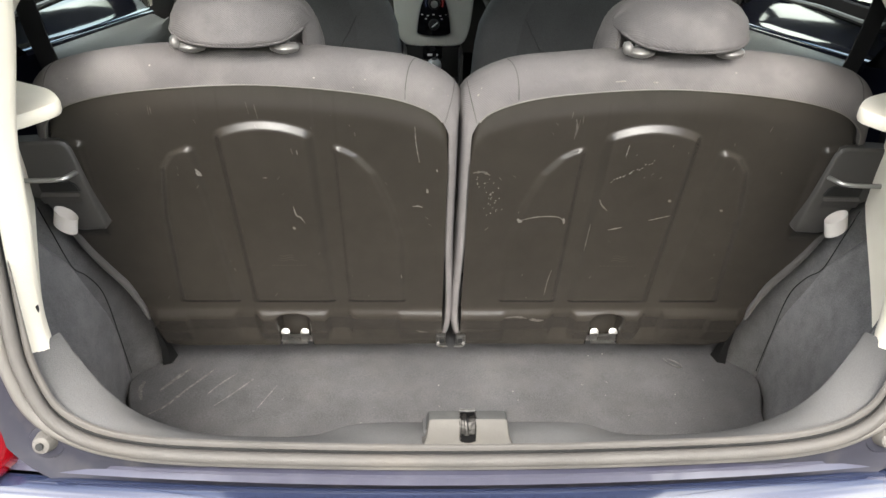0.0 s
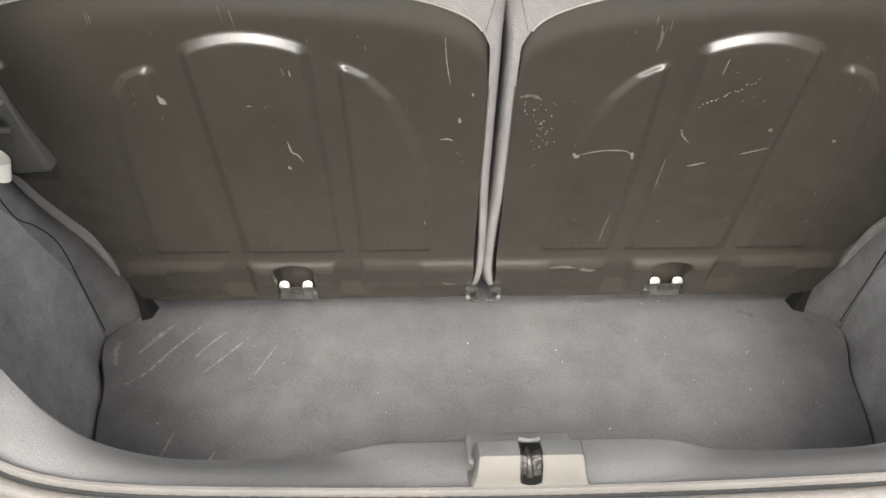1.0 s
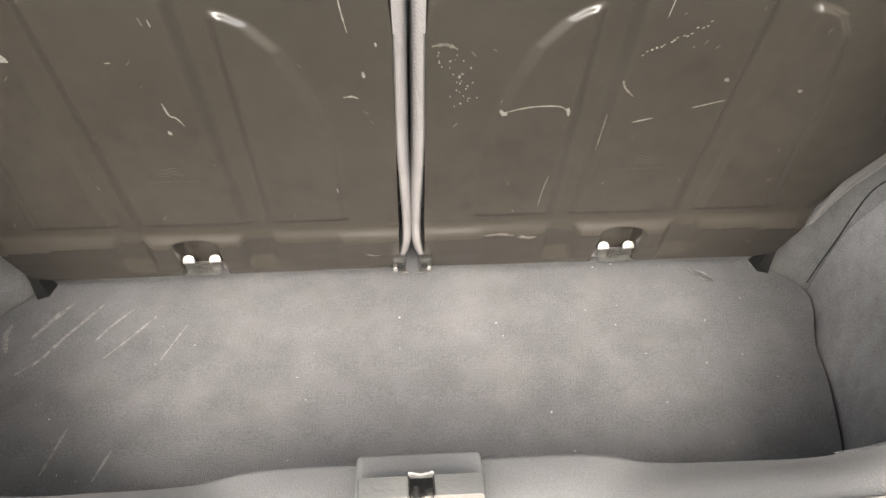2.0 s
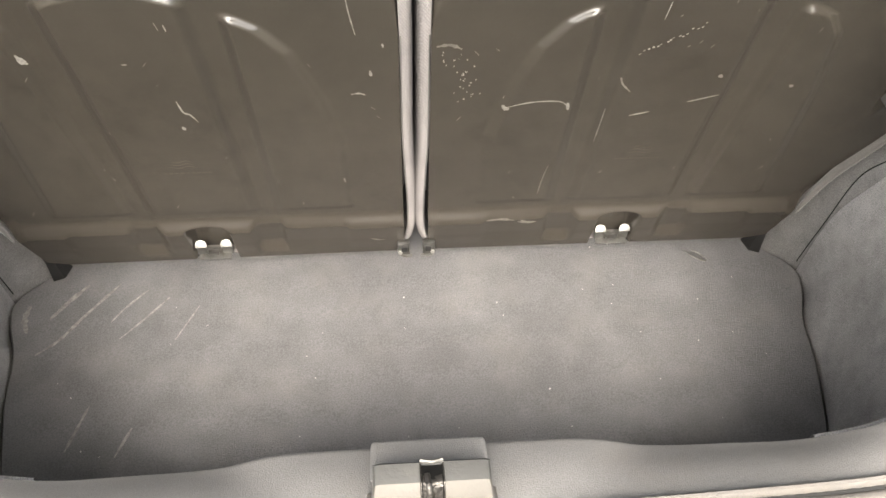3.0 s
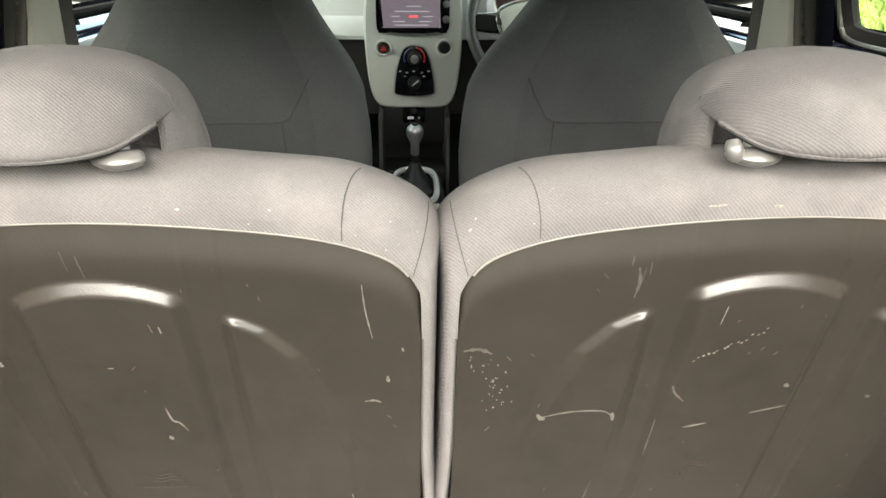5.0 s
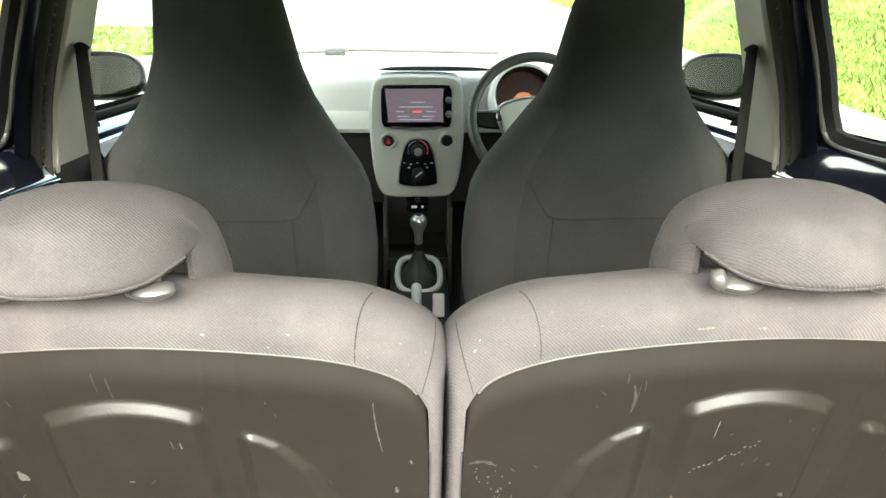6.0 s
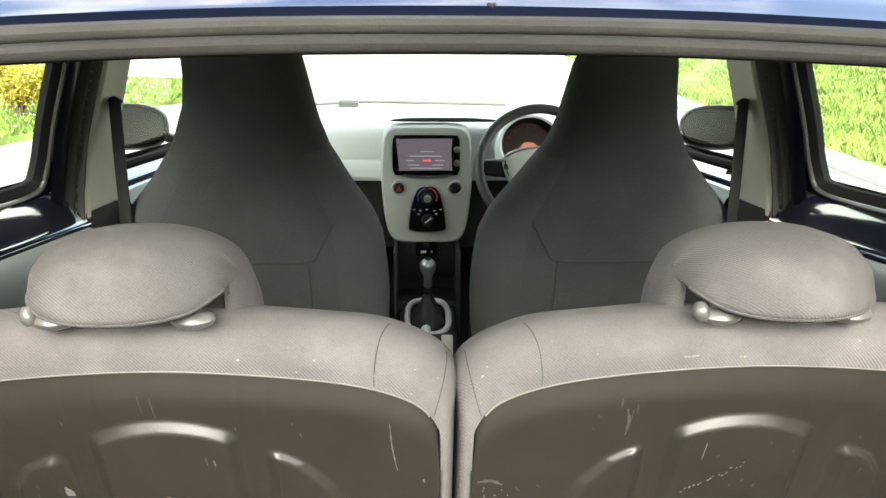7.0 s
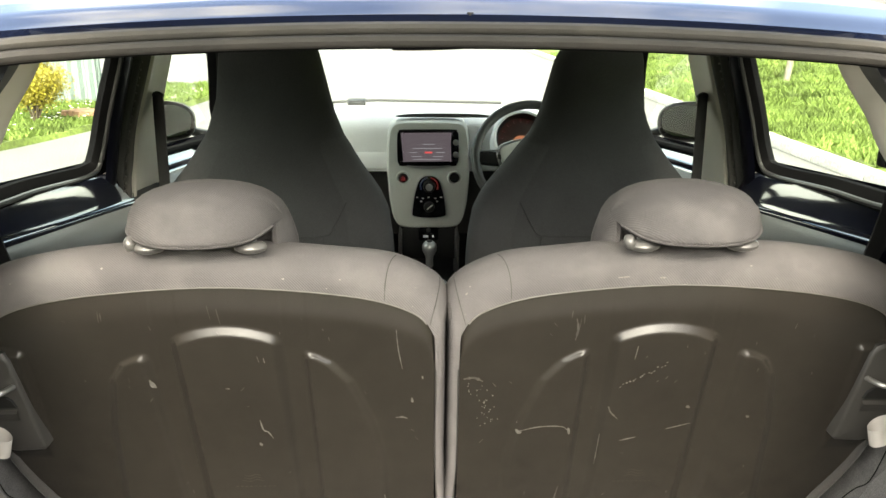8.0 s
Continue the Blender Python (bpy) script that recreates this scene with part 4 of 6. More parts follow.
def panel_relief(u, z):
    """How far the moulded panel stands out to the rear, over |x| and z."""
    grow = 0.0056 + 0.0034 * smooth(z, 0.70, 0.98)
    mid = pad(u, z, lambda q: np.interp(q, [0.66, 1.0], [0.204, 0.217]), lambda q: np.interp(q, [0.66, 1.0], [0.338, 0.351]),
              lambda q: 1.018 - 3.6 * (q - 0.284) ** 2, 0.013)
    inner = pad(u, z, lambda q: np.interp(q, [0.66, 0.793, 0.861, 0.929, 0.96, 0.976], [0.083, 0.084, 0.099, 0.126, 0.152, 0.178]),
                lambda q: np.interp(q, [0.66, 0.98], [0.177, 0.185]), lambda q: 0.980 + 0.0 * q, 0.011)
    outer = pad(u, z, lambda q: np.interp(q, [0.66, 0.97], [0.365, 0.388]), lambda q: np.interp(q, [0.66, 0.85, 0.936, 0.96, 0.972], [0.463, 0.452, 0.438, 0.422, 0.40]),
                lambda q: 0.976 - 4.0 * (q - 0.400) ** 2, 0.011)
    corner = smooth(0.987 - 6.0 * (u - 0.572) ** 2 - z, -0.002, 0.012) * smooth(u, 0.538, 0.548) * smooth(z, 0.80, 0.84)
    h = grow * mid + 0.75 * grow * np.maximum(inner, outer) + 0.008 * corner
    # foot ledge: a flare cut back by flat pockets of different depths, and the bracket's deep niche
    t = 0.642 - z
    flare = 0.78 * (t + np.sqrt(t * t + 0.005 ** 2)) / 2
    depth = np.interp(u, LEDGE_U, LEDGE_D)
    depth = 0.009 + (depth - 0.009) * smooth(z, 0.562, 0.592) - 0.12 * np.clip(0.624 - z, 0.0, 0.03)
    niche = smooth(0.0262 - np.abs(u - 0.2780), -0.005, 0.005) * smooth(0.630 - z - 7 * (u - 0.2780) ** 2, -0.004, 0.005)
    depth = depth + (-0.016 - depth) * niche
    k = np.clip(0.5 + 0.5 * (depth - flare) / 0.006, 0, 1)
    h = h + depth * (1 - k) + flare * k - 0.006 * k * (1 - k)
    return h


def panel_point(s, u, z, proud=0.0):
    roll = 0.012 * smooth(z - (panel_top(u) - 0.045), 0.0, 0.06) ** 1.5
    y = seat_y(z) - 0.004 + roll - float(panel_relief(np.array(u), np.array(z))) - proud
    return Vector((s * u, y, z))


def scuff(s, pts, width, seat, mat):
    """A scrape in the panel's surface: a thin ribbon with ragged width."""
    r = random.Random(int(abs(pts[0][0]) * 9999))
    path = spline(pts, 5)
    a, b = [], []
    n = len(path)
    for i, p in enumerate(path):
        d = (path[min(n - 1, i + 1)] - path[max(0, i - 1)]).normalized()
        w = width * (0.35 + 0.65 * math.sin(math.pi * (i + 0.5) / n)) * r.uniform(0.5, 1.2)
        q = Vector((-d.y, d.x)) * w * 0.5
        a.append(panel_point(s, p.x + q.x, p.y + q.y, 0.0004))
        b.append(panel_point(s, p.x - q.x, p.y - q.y, 0.0004))
    return part("scuff", loft([a, b], False), mat, seat)


def rear_seat(s):
    st = thing("rear_bench", (s * 0.3, 1.25, 0.47), "grey cloth rear seat with a scuffed brown-grey plastic back", "car seat", "rear seats")
    inner = spline(PANEL_EDGE, SEAT_PER, closed=True)
    outer = spline(COVER_EDGE, SEAT_PER, closed=True)
    rings = []

    def cover_point(i, k):
        """k runs 0..1 from the panel's edge over the rounded border."""
        th = k * math.pi / 2
        p = inner[i].lerp(outer[i], math.sin(th) ** 0.9)
        flat = 1.0 + 0.9 * float(smooth(0.03 - inner[i].x, 0.0, 0.012)) * float(smooth(1.03 - p.y, 0.0, 0.05))
        return Vector((s * p.x, seat_y(p.y) + 0.007 * float(smooth(p.y, 0.98, 1.03)) - 0.004 + 0.052 * (1 - math.cos(th)) ** flat, p.y))

    def cover_at(a, k):
        return cover_point(int(a), k).lerp(cover_point(int(a) + 1, k), a - int(a))
    rings.append([Vector((s * p.x, seat_y(p.y) + 0.03, p.y)) for p in inner])
    for k in steps(0, 1, 8):
        rings.append([cover_point(i, k) for i in range(len(inner))])
    cx, cz = 0.305, 0.85
    for dep, ins, drop in ((0.07, 0.0, 0.003), (0.09, 0.0, 0.009), (0.115, 0.003, 0.019), (0.14, 0.012, 0.034), (0.16, 0.03, 0.055), (0.172, 0.08, 0.085)):
        rings.append([Vector((s * (p.x + (cx - p.x) * ins * 2), seat_y(p.y) + dep, p.y + (cz - p.y) * ins - drop * float(smooth(p.y, 0.95, 1.06)))) for p in outer])
    cover = part("seat_cover", loft(rings, True, (False, True)), CLOTH, st, "grey woven cloth cover")
    # stitched seams in the border
    for i0 in (4 * SEAT_PER + 0.3, 8 * SEAT_PER + 2):
        part("seam", tube([cover_at(i0 + 2.6 * (1 - k), k) - Vector((0, 0.0002, 0)) for k in steps(0.04, 1, 12)], 0.0006, 5), SEAM, cover)
    diag = [cover_point(3 * SEAT_PER + 1, k) for k in steps(0.03, 1, 8)]
    part("seam", tube(diag, 0.0006, 5), SEAM, cover)
    # pale specks and smears on the cloth
    rs = random.Random(31 if s > 0 else 32)
    marks = [(3.4, 0.42, 0.006), (3.5, 0.50, 0.003), (5.6, 0.16, 0.020), (5.9, 0.12, 0.012), (6.6, 0.35, 0.004)] if s > 0 else [(5.0, 0.25, 0.004), (5.5, 0.18, 0.005), (3.3, 0.45, 0.003), (6.9, 0.4, 0.004)]
    marks += [(rs.uniform(3.2, 8.5), rs.uniform(0.08, 0.7), rs.uniform(0.001, 0.0025)) for k in range(9)]
    for a, k, ln in marks:
        i = int(a * SEAT_PER)
        f = a * SEAT_PER - i
        c = cover_point(i, k).lerp(cover_point(i + 1, k), f)
        along = (cover_point(i + 1, k) - cover_point(i, k)).normalized()
        across = (cover_point(i, k + 0.03) - cover_point(i, k)).normalized()
        n = along.cross(across).normalized()
        n = n if n.y < 0 else -n
        rim = [c + n * 0.0006 + along * ln * 0.4 * math.cos(q) * rs.uniform(0.6, 1.1) + across * min(0.0014, ln * 0.35) * math.sin(q) * rs.uniform(0.5, 1.1) for q in steps(0, math.tau, 9)[:-1]]
        part("stain", loft([[q - n * 0.0012 for q in rim], rim], True, (True, True)), CLOTH_STAIN, cover)
    # hard back panel
    us = sorted(set([round(q, 5) for q in steps(0.0165, 0.06, 26) + steps(0.06, 0.56, 250) + steps(0.56, 0.598, 18)]))
    nz = 250
    U = np.array([[u] * (nz + 1) for u in us])
    Z = np.array([[panel_bottom(u) + (max(panel_top(u), panel_bottom(u) + 0.02) - panel_bottom(u)) * k / nz for k in range(nz + 1)] for u in us])
    tops = np.array([panel_top(u) for u in us])[:, None]
    Yv = 1.16 - 0.22 * (Z - 0.85) - 0.004 + 0.012 * smooth(Z - (tops - 0.045), 0.0, 0.06) ** 1.5 - panel_relief(U, Z)
    co = np.stack([s * U, Yv, Z], -1).reshape(-1, 3)
    nu = len(us)
    idx = np.arange(nu * (nz + 1)).reshape(nu, nz + 1)
    quads = np.stack([idx[:-1, :-1], idx[1:, :-1], idx[1:, 1:], idx[:-1, 1:]], -1).reshape(-1, 4)
    me = bpy.data.meshes.new("back_panel")
    me.from_pydata(co.tolist(), [], (quads if s > 0 else quads[:, ::-1]).tolist())
    me.materials.append(PANEL)
    me.shade_smooth()
    panel = new("back_panel", me)
    panel.parent = st
    panel.matrix_parent_inverse = Matrix.Translation(-Vector(st.location))
    tagged(panel, "brown-grey moulded hard plastic back panel")
    # edge trim between cloth and panel
    edge = [Vector((s * p.x, seat_y(p.y) - 0.004 + 0.0075 * smooth(p.y, 1.0, 1.04), p.y)) for p in inner[3 * SEAT_PER + 2:10 * SEAT_PER]]
    part("edge_trim", tube(edge, 0.0011, 6), PIPING, st)
    edge = [Vector((s * (p.x - 0.001), seat_y(p.y) - 0.004, p.y)) for p in inner[:2 * SEAT_PER]]
    part("edge_trim", tube(edge, 0.0010, 6), SEAM, st)
    # anchor bracket in its pocket: a folded plate with two rounded tabs and a stepped bridge
    bx = s * 0.279
    br = part("anchor_bracket", block((bx, 1.214, 0.5635), (0.044, 0.016, 0.0024), pose(0, 0, 0, 12, 0, 0), bevel=0.0008), METAL_DULL, st, "zinc anchor bracket with two bright rounded tabs")
    tab = [(-0.0075, -0.0025), (0.0075, -0.0025), (0.0078, 0.002), (0.0055, 0.0066), (0.0, 0.0082), (-0.0055, 0.0066), (-0.0078, 0.002)]
    for d in (-0.0172, 0.0172):
        part("tab_foot", block((bx + d, 1.2155, 0.572), (0.0140, 0.0026, 0.016), bevel=0.0006), METAL_DULL, br)
        part("tab", prism(tab, 0.003, frame_at((bx + d, 1.214, 0.5815), (1, 0, 0), (0, 0.55, 1)), bevel=0.0009), METAL, br)
    part("bridge", block((bx, 1.213, 0.5765), (0.020, 0.004, 0.003), bevel=0.0008), METAL_DULL, br)
    part("bridge", block((bx - 0.001, 1.209, 0.5700), (0.015, 0.004, 0.0026), bevel=0.0008), METAL_DULL, br)
    # hinge at the foot of the gap
    hg = part("hinge", block((s * 0.0175, 1.2035, 0.574), (0.0175, 0.012, 0.022), bevel=0.004), METAL_DULL, st, "worn bent steel hinge plate")
    part("slot", block((s * 0.0165, 1.1965, 0.576), (0.0085, 0.002, 0.009), bevel=0.0008), BLACK, hg)
    part("bolt", disc((s * 0.0225, 1.1965, 0.570), 0.0032, 0.004, frame_at((0, 0, 0), (1, 0, 0), (0, 0, 1)), sides=6, bevel=0.001), METAL, hg)
    part("lip", tube(spline([(s * 0.006, 1.198, 0.5635), (s * 0.016, 1.197, 0.5625), (s * 0.025, 1.199, 0.5655)], 4), 0.0018, 8), METAL_DULL, hg)
    # lower cloth strip down the outer slope
    strip = spline([(0.606, 1.164, 0.84), (0.598, 1.170, 0.80), (0.576, 1.178, 0.75), (0.547, 1.185, 0.70), (0.531, 1.188, 0.66), (0.523, 1.191, 0.626)], 6)
    part("side_bolster", tube([Vector((s * p.x, p.y, p.z)) for p in strip], lambda q: 0.0074 * (1 - 0.78 * q ** 3), 10), STRIP, st, "rolled dark grey cloth side edge")
    # seat base ahead
    rows = [[Vector((s * x, y, z)) for x in (0.01, 0.04, 0.3, 0.56, 0.60)] for y, z in ((1.32, 0.50), (1.36, 0.60), (1.45, 0.625), (1.65, 0.63), (1.74, 0.60), (1.76, 0.5), (1.75, 0.40))]
    part("seat_base", loft(rows, False), CLOTH, st)
    # headrest: a rounded tongue over the seat's top, with a leg down its front
    hc = 0.306

    def tongue(u):
        k = max(0.0, 1 - abs(u) ** 2.3) ** 0.5
        end = max(0.0, 1 - max(0.0, (abs(u) - 0.86) / 0.14) ** 2) ** 0.5
        yr, zt, zb = 1.168 - 0.092 * k, 1.145 + 0.048 * k ** 0.85, 1.133 + 0.010 * (1 - k) ** 1.3 + 0.005 * float(smooth(-u, 0.66, 0.95))
        yl = max(yr + 0.004, 1.167 - 0.016 * float(smooth(-u, 0.78, 0.9)))
        yf = 1.196 + 0.036 * end
        return [(yr, zb), (yr - 0.003 * k, zb + 0.5 * (zt - zb) * 0.5), (yr + 0.16 * (1.185 - yr), zb + 0.74 * (zt - zb)), (yr + 0.45 * (1.185 - yr), zt - 0.003), (1.168, zt), (yf - 0.012, zt - 0.012), (yf, 1.135),
                (yf - 0.002, 1.085), (yf - 0.010, 1.078), (yl + 0.011, 1.077), (yl + 0.002, 1.10), (yl, zb - 0.003), (yr + 0.5 * (1.168 - yr), zb - 0.003 * k)]
    rings = []
    for u in [-0.998, -0.985, -0.95, -0.92, -0.89, -0.86, -0.83, -0.80, -0.76, -0.68, -0.5, -0.27, 0, 0.27, 0.5, 0.68, 0.8, 0.89, 0.95, 0.985, 0.998]:
        rings.append([Vector((s * (hc + 0.0945 * u * (1 + 0.17 * float(smooth(p.x, 1.150, 1.185)) * float(smooth(1.170 - p.y, 0.0, 0.075)))), p.x, p.y)) for p in spline(tongue(u), 4, closed=True)])
    head = part("headrest", loft(rings, True, (True, True)), CLOTH_SHADED, st, "grey cloth comma-shaped headrest")
    pipe = []
    for u in [math.sin(q) for q in steps(-1.2, 1.45, 36)]:
        y, z = tongue(u)[0]
        pipe.append(Vector((s * (hc + 0.0948 * u), y - 0.0008, z + 0.001)))
    part("piping", tube(pipe, 0.0024, 6), CLOTH_SHADED, head)
    # black tube under the piping paints the shade of the crease
    part("dark_groove", tube([p + Vector((0, 0.0022, -0.0026)) for p in pipe], 0.0014, 6), BLACK, head)
    for d in (-0.0615, 0.0615):
        cx_ = 0.3025 + d
        bm = tube(spline([(s * cx_ - 0.0185, 1.114, 1.1245), (s * cx_, 1.107, 1.1235), (s * cx_ + 0.0185, 1.114, 1.1245)], 5), lambda q: 0.004 + 0.0055 * math.sin(math.pi * min(1, max(0, q))) ** 0.4, 10, flat=0.8)
        c = part("collar", bm, COLLAR, head, "smooth grey plastic headrest collar")
        part("rod", tube([(s * cx_, 1.122, 1.122), (s * cx_, 1.128, 1.15)], 0.0055, 10), SILVER, c)
        if (d < 0) == (s > 0):
            part("button", tube(spline([(s * cx_ - 0.0165, 1.106, 1.1225), (s * cx_ - 0.0195, 1.106, 1.129), (s * cx_ - 0.0205, 1.110, 1.137)], 4), lambda q: 0.0045 + 0.003 * math.sin(math.pi * q), 10), COLLAR, c)
    return st, panel


right_seat, right_panel = rear_seat(1)
left_seat, left_panel = rear_seat(-1)
# ---- scrapes in the panels ----
for pts, w, mat in (
        ([(0.099, 0.842), (0.118, 0.848), (0.137, 0.851), (0.160, 0.850), (0.170, 0.842)], 0.0022, SCUFF_MID),
        ([(0.097, 0.845), (0.100, 0.840), (0.104, 0.842)], 0.006, SCUFF_MID), ([(0.169, 0.848), (0.171, 0.836)], 0.0035, SCUFF_MID),
        ([(0.165, 1.024), (0.168, 1.008), (0.166, 0.991)], 0.003, SCUFF_SOFT), ([(0.245, 0.964), (0.247, 0.986)], 0.0012, SCUFF),
        ([(0.243, 0.825), (0.265, 0.831)], 0.0024, SCUFF), ([(0.304, 0.845), (0.337, 0.855)], 0.0016, SCUFF),
        ([(0.164, 0.737), (0.160, 0.71), (0.158, 0.679)], 0.0016, SCUFF_SOFT), ([(0.214, 0.836), (0.213, 0.805), (0.212, 0.779)], 0.0014, SCUFF_SOFT),
        ([(0.220, 0.886), (0.224, 0.876), (0.235, 0.864)], 0.003, SCUFF_SOFT), ([(0.022, 0.930), (0.036, 0.932), (0.048, 0.926)], 0.005, SCUFF_SOFT),
        ([(0.095, 0.626), (0.115, 0.628), (0.133, 0.625)], 0.004, SCUFF_SOFT), ([(0.138, 0.622), (0.150, 0.619), (0.163, 0.620)], 0.007, SCUFF_SOFT), ([(0.142, 0.624), (0.150, 0.622)], 0.003, SCUFF), ([(0.414, 0.866), (0.419, 0.863)], 0.005, SCUFF_SOFT), ([(0.327, 0.886), (0.332, 0.882)], 0.005, SCUFF_SOFT)):
    scuff(1, pts, w, right_seat, mat)
r = random.Random(11)
for k in range(34):
    t = k / 33
    u, z = 0.036 + 0.022 * t + r.gauss(0, 0.006), 0.922 - 0.068 * t + r.gauss(0, 0.004)
    scuff(1, [(u, z), (u + r.uniform(-0.001, 0.001), z - 0.0022)], r.uniform(0.0008, 0.0024), right_seat, SCUFF)
for k in range(16):
    t = k / 15
    u, z = 0.230 + 0.059 * t + r.gauss(0, 0.001), 0.919 + 0.038 * t + r.gauss(0, 0.0015)
    scuff(1, [(u, z), (u + 0.0022, z + 0.0016)], r.uniform(0.0012, 0.0034) * (1 - 0.5 * t), right_seat, SCUFF)
for pts, w, mat in (
        ([(0.066, 1.009), (0.064, 0.98), (0.059, 0.948)], 0.0015, SCUFF), ([(0.033, 0.936), (0.032, 0.931)], 0.003, SCUFF), ([(0.047, 0.900), (0.046, 0.892)], 0.004, SCUFF),
        ([(0.069, 0.866), (0.06, 0.867), (0.053, 0.864)], 0.0024, SCUFF), ([(0.252, 0.869), (0.249, 0.852), (0.243, 0.848), (0.237, 0.836)], 0.0022, SCUFF),
        ([(0.256, 0.829), (0.254, 0.823)], 0.004, SCUFF), ([(0.389, 0.936), (0.386, 0.926), (0.383, 0.922)], 0.005, SCUFF), ([(0.291, 0.923), (0.285, 0.923)], 0.0012, SCUFF),
        ([(0.237, 0.972), (0.236, 0.964)], 0.0014, SCUFF), ([(0.088, 0.724), (0.087, 0.716)], 0.0014, SCUFF), ([(0.062, 0.594), (0.052, 0.590), (0.042, 0.590)], 0.0024, SCUFF_SOFT),
        ([(0.245, 0.975), (0.243, 0.965)], 0.0012, SCUFF_SOFT)):
    scuff(-1, pts, w, left_seat, mat)
r = random.Random(21)
for s, st, u0, z0, n, spread in ((-1, left_seat, 0.430, 1.035, 2, 0.006), (-1, left_seat, 0.290, 1.045, 2, 0.012), (1, right_seat, 0.165, 1.030, 3, 0.006)):
    for k in range(n):
        u, z = u0 + r.gauss(0, spread), z0 + r.uniform(-0.006, 0.006)
        scuff(s, [(u, z), (u + r.uniform(-0.003, 0.003), z - r.uniform(0.008, 0.022))], r.uniform(0.0008, 0.002), st, FILM)
for s, st in ((1, right_seat), (-1, left_seat)):
    for k in range(26):
        u, z = r.uniform(0.04, 0.5), r.uniform(0.66, 1.03)
        t = r.uniform(-0.9, 0.9)
        d = r.uniform(0.002, 0.009)
        scuff(s, [(u, z), (u + d * math.sin(t), z - d * math.cos(t))], r.uniform(0.0004, 0.0010), st, SCUFF_SOFT)
# moulded-in marks that cannot be read
for s, st in ((1, right_seat), (-1, left_seat)):
    for k in range(9):
        u = 0.243 + 0.0065 * k
        scuff(s, [(u, 0.747), (u + 0.004, 0.747)], 0.0014, st, EMBOSS)
    for k in range(3):
        z = 0.757 + 0.005 * k
        scuff(s, [(0.258 + 0.002 * k, z), (0.268, z + 0.003), (0.278, z - 0.0005), (0.289 - 0.002 * k, z + 0.002)], 0.0011, st, EMBOSS)

# scrapes and lint on the boot carpet
def floor_mark(pts, width, mat, name="scrape"):
    path = spline(pts, 6)
    n = len(path)
    r = random.Random(int(abs(pts[0][0]) * 7777))
    a, b = [], []
    for i, p in enumerate(path):
        d = (path[min(n - 1, i + 1)] - path[max(0, i - 1)]).normalized()
        w = width * (0.3 + 0.7 * math.sin(math.pi * (i + 0.5) / n)) * r.uniform(0.5, 1.2)
        q = Vector((-d.y, d.x)) * w * 0.5
        for lst, e in ((a, 1), (b, -1)):
            y = p.y + q.y * e
            lst.append(Vector((p.x + q.x * e, y, floor_z(y) + 0.0007)))
    return part(name, loft([a, b], False), mat, bpy.data.objects["boot_floor"])


for pts, w in (([(-0.486, 1.246), (-0.508, 1.216), (-0.528, 1.184)], 0.005), ([(-0.44, 1.246), (-0.481, 1.186), (-0.506, 1.146), (-0.532, 1.123)], 0.004), ([(-0.397, 1.232), (-0.424, 1.2), (-0.44, 1.174)], 0.0022),
               ([(-0.364, 1.216), (-0.393, 1.178), (-0.422, 1.144)], 0.0025), ([(-0.562, 1.21), (-0.564, 1.187), (-0.554, 1.161)], 0.006), ([(-0.318, 1.198), (-0.344, 1.138)], 0.0016),
               ([(-0.439, 1.038), (-0.447, 1.005), (-0.455, 0.972)], 0.003), ([(-0.377, 1.002), (-0.391, 0.961)], 0.003)):
    floor_mark(pts, w * 1.7, CHALK)
for x, y in ((-0.021, 1.195), (0.116, 1.178), (0.396, 1.094), (0.171, 1.027), (0.304, 1.285), (0.275, 1.28), (0.416, 1.168)):
    floor_mark([(x, y), (x + 0.002, y + 0.003)], 0.0024, LINT, "lint")
r = random.Random(5)
for k in range(34):
    x, y = r.uniform(-0.5, 0.5), r.uniform(0.85, 1.26)
    floor_mark([(x, y), (x + r.uniform(-0.003, 0.003), y + r.uniform(-0.003, 0.003))], r.uniform(0.0008, 0.002), LINT, "lint")


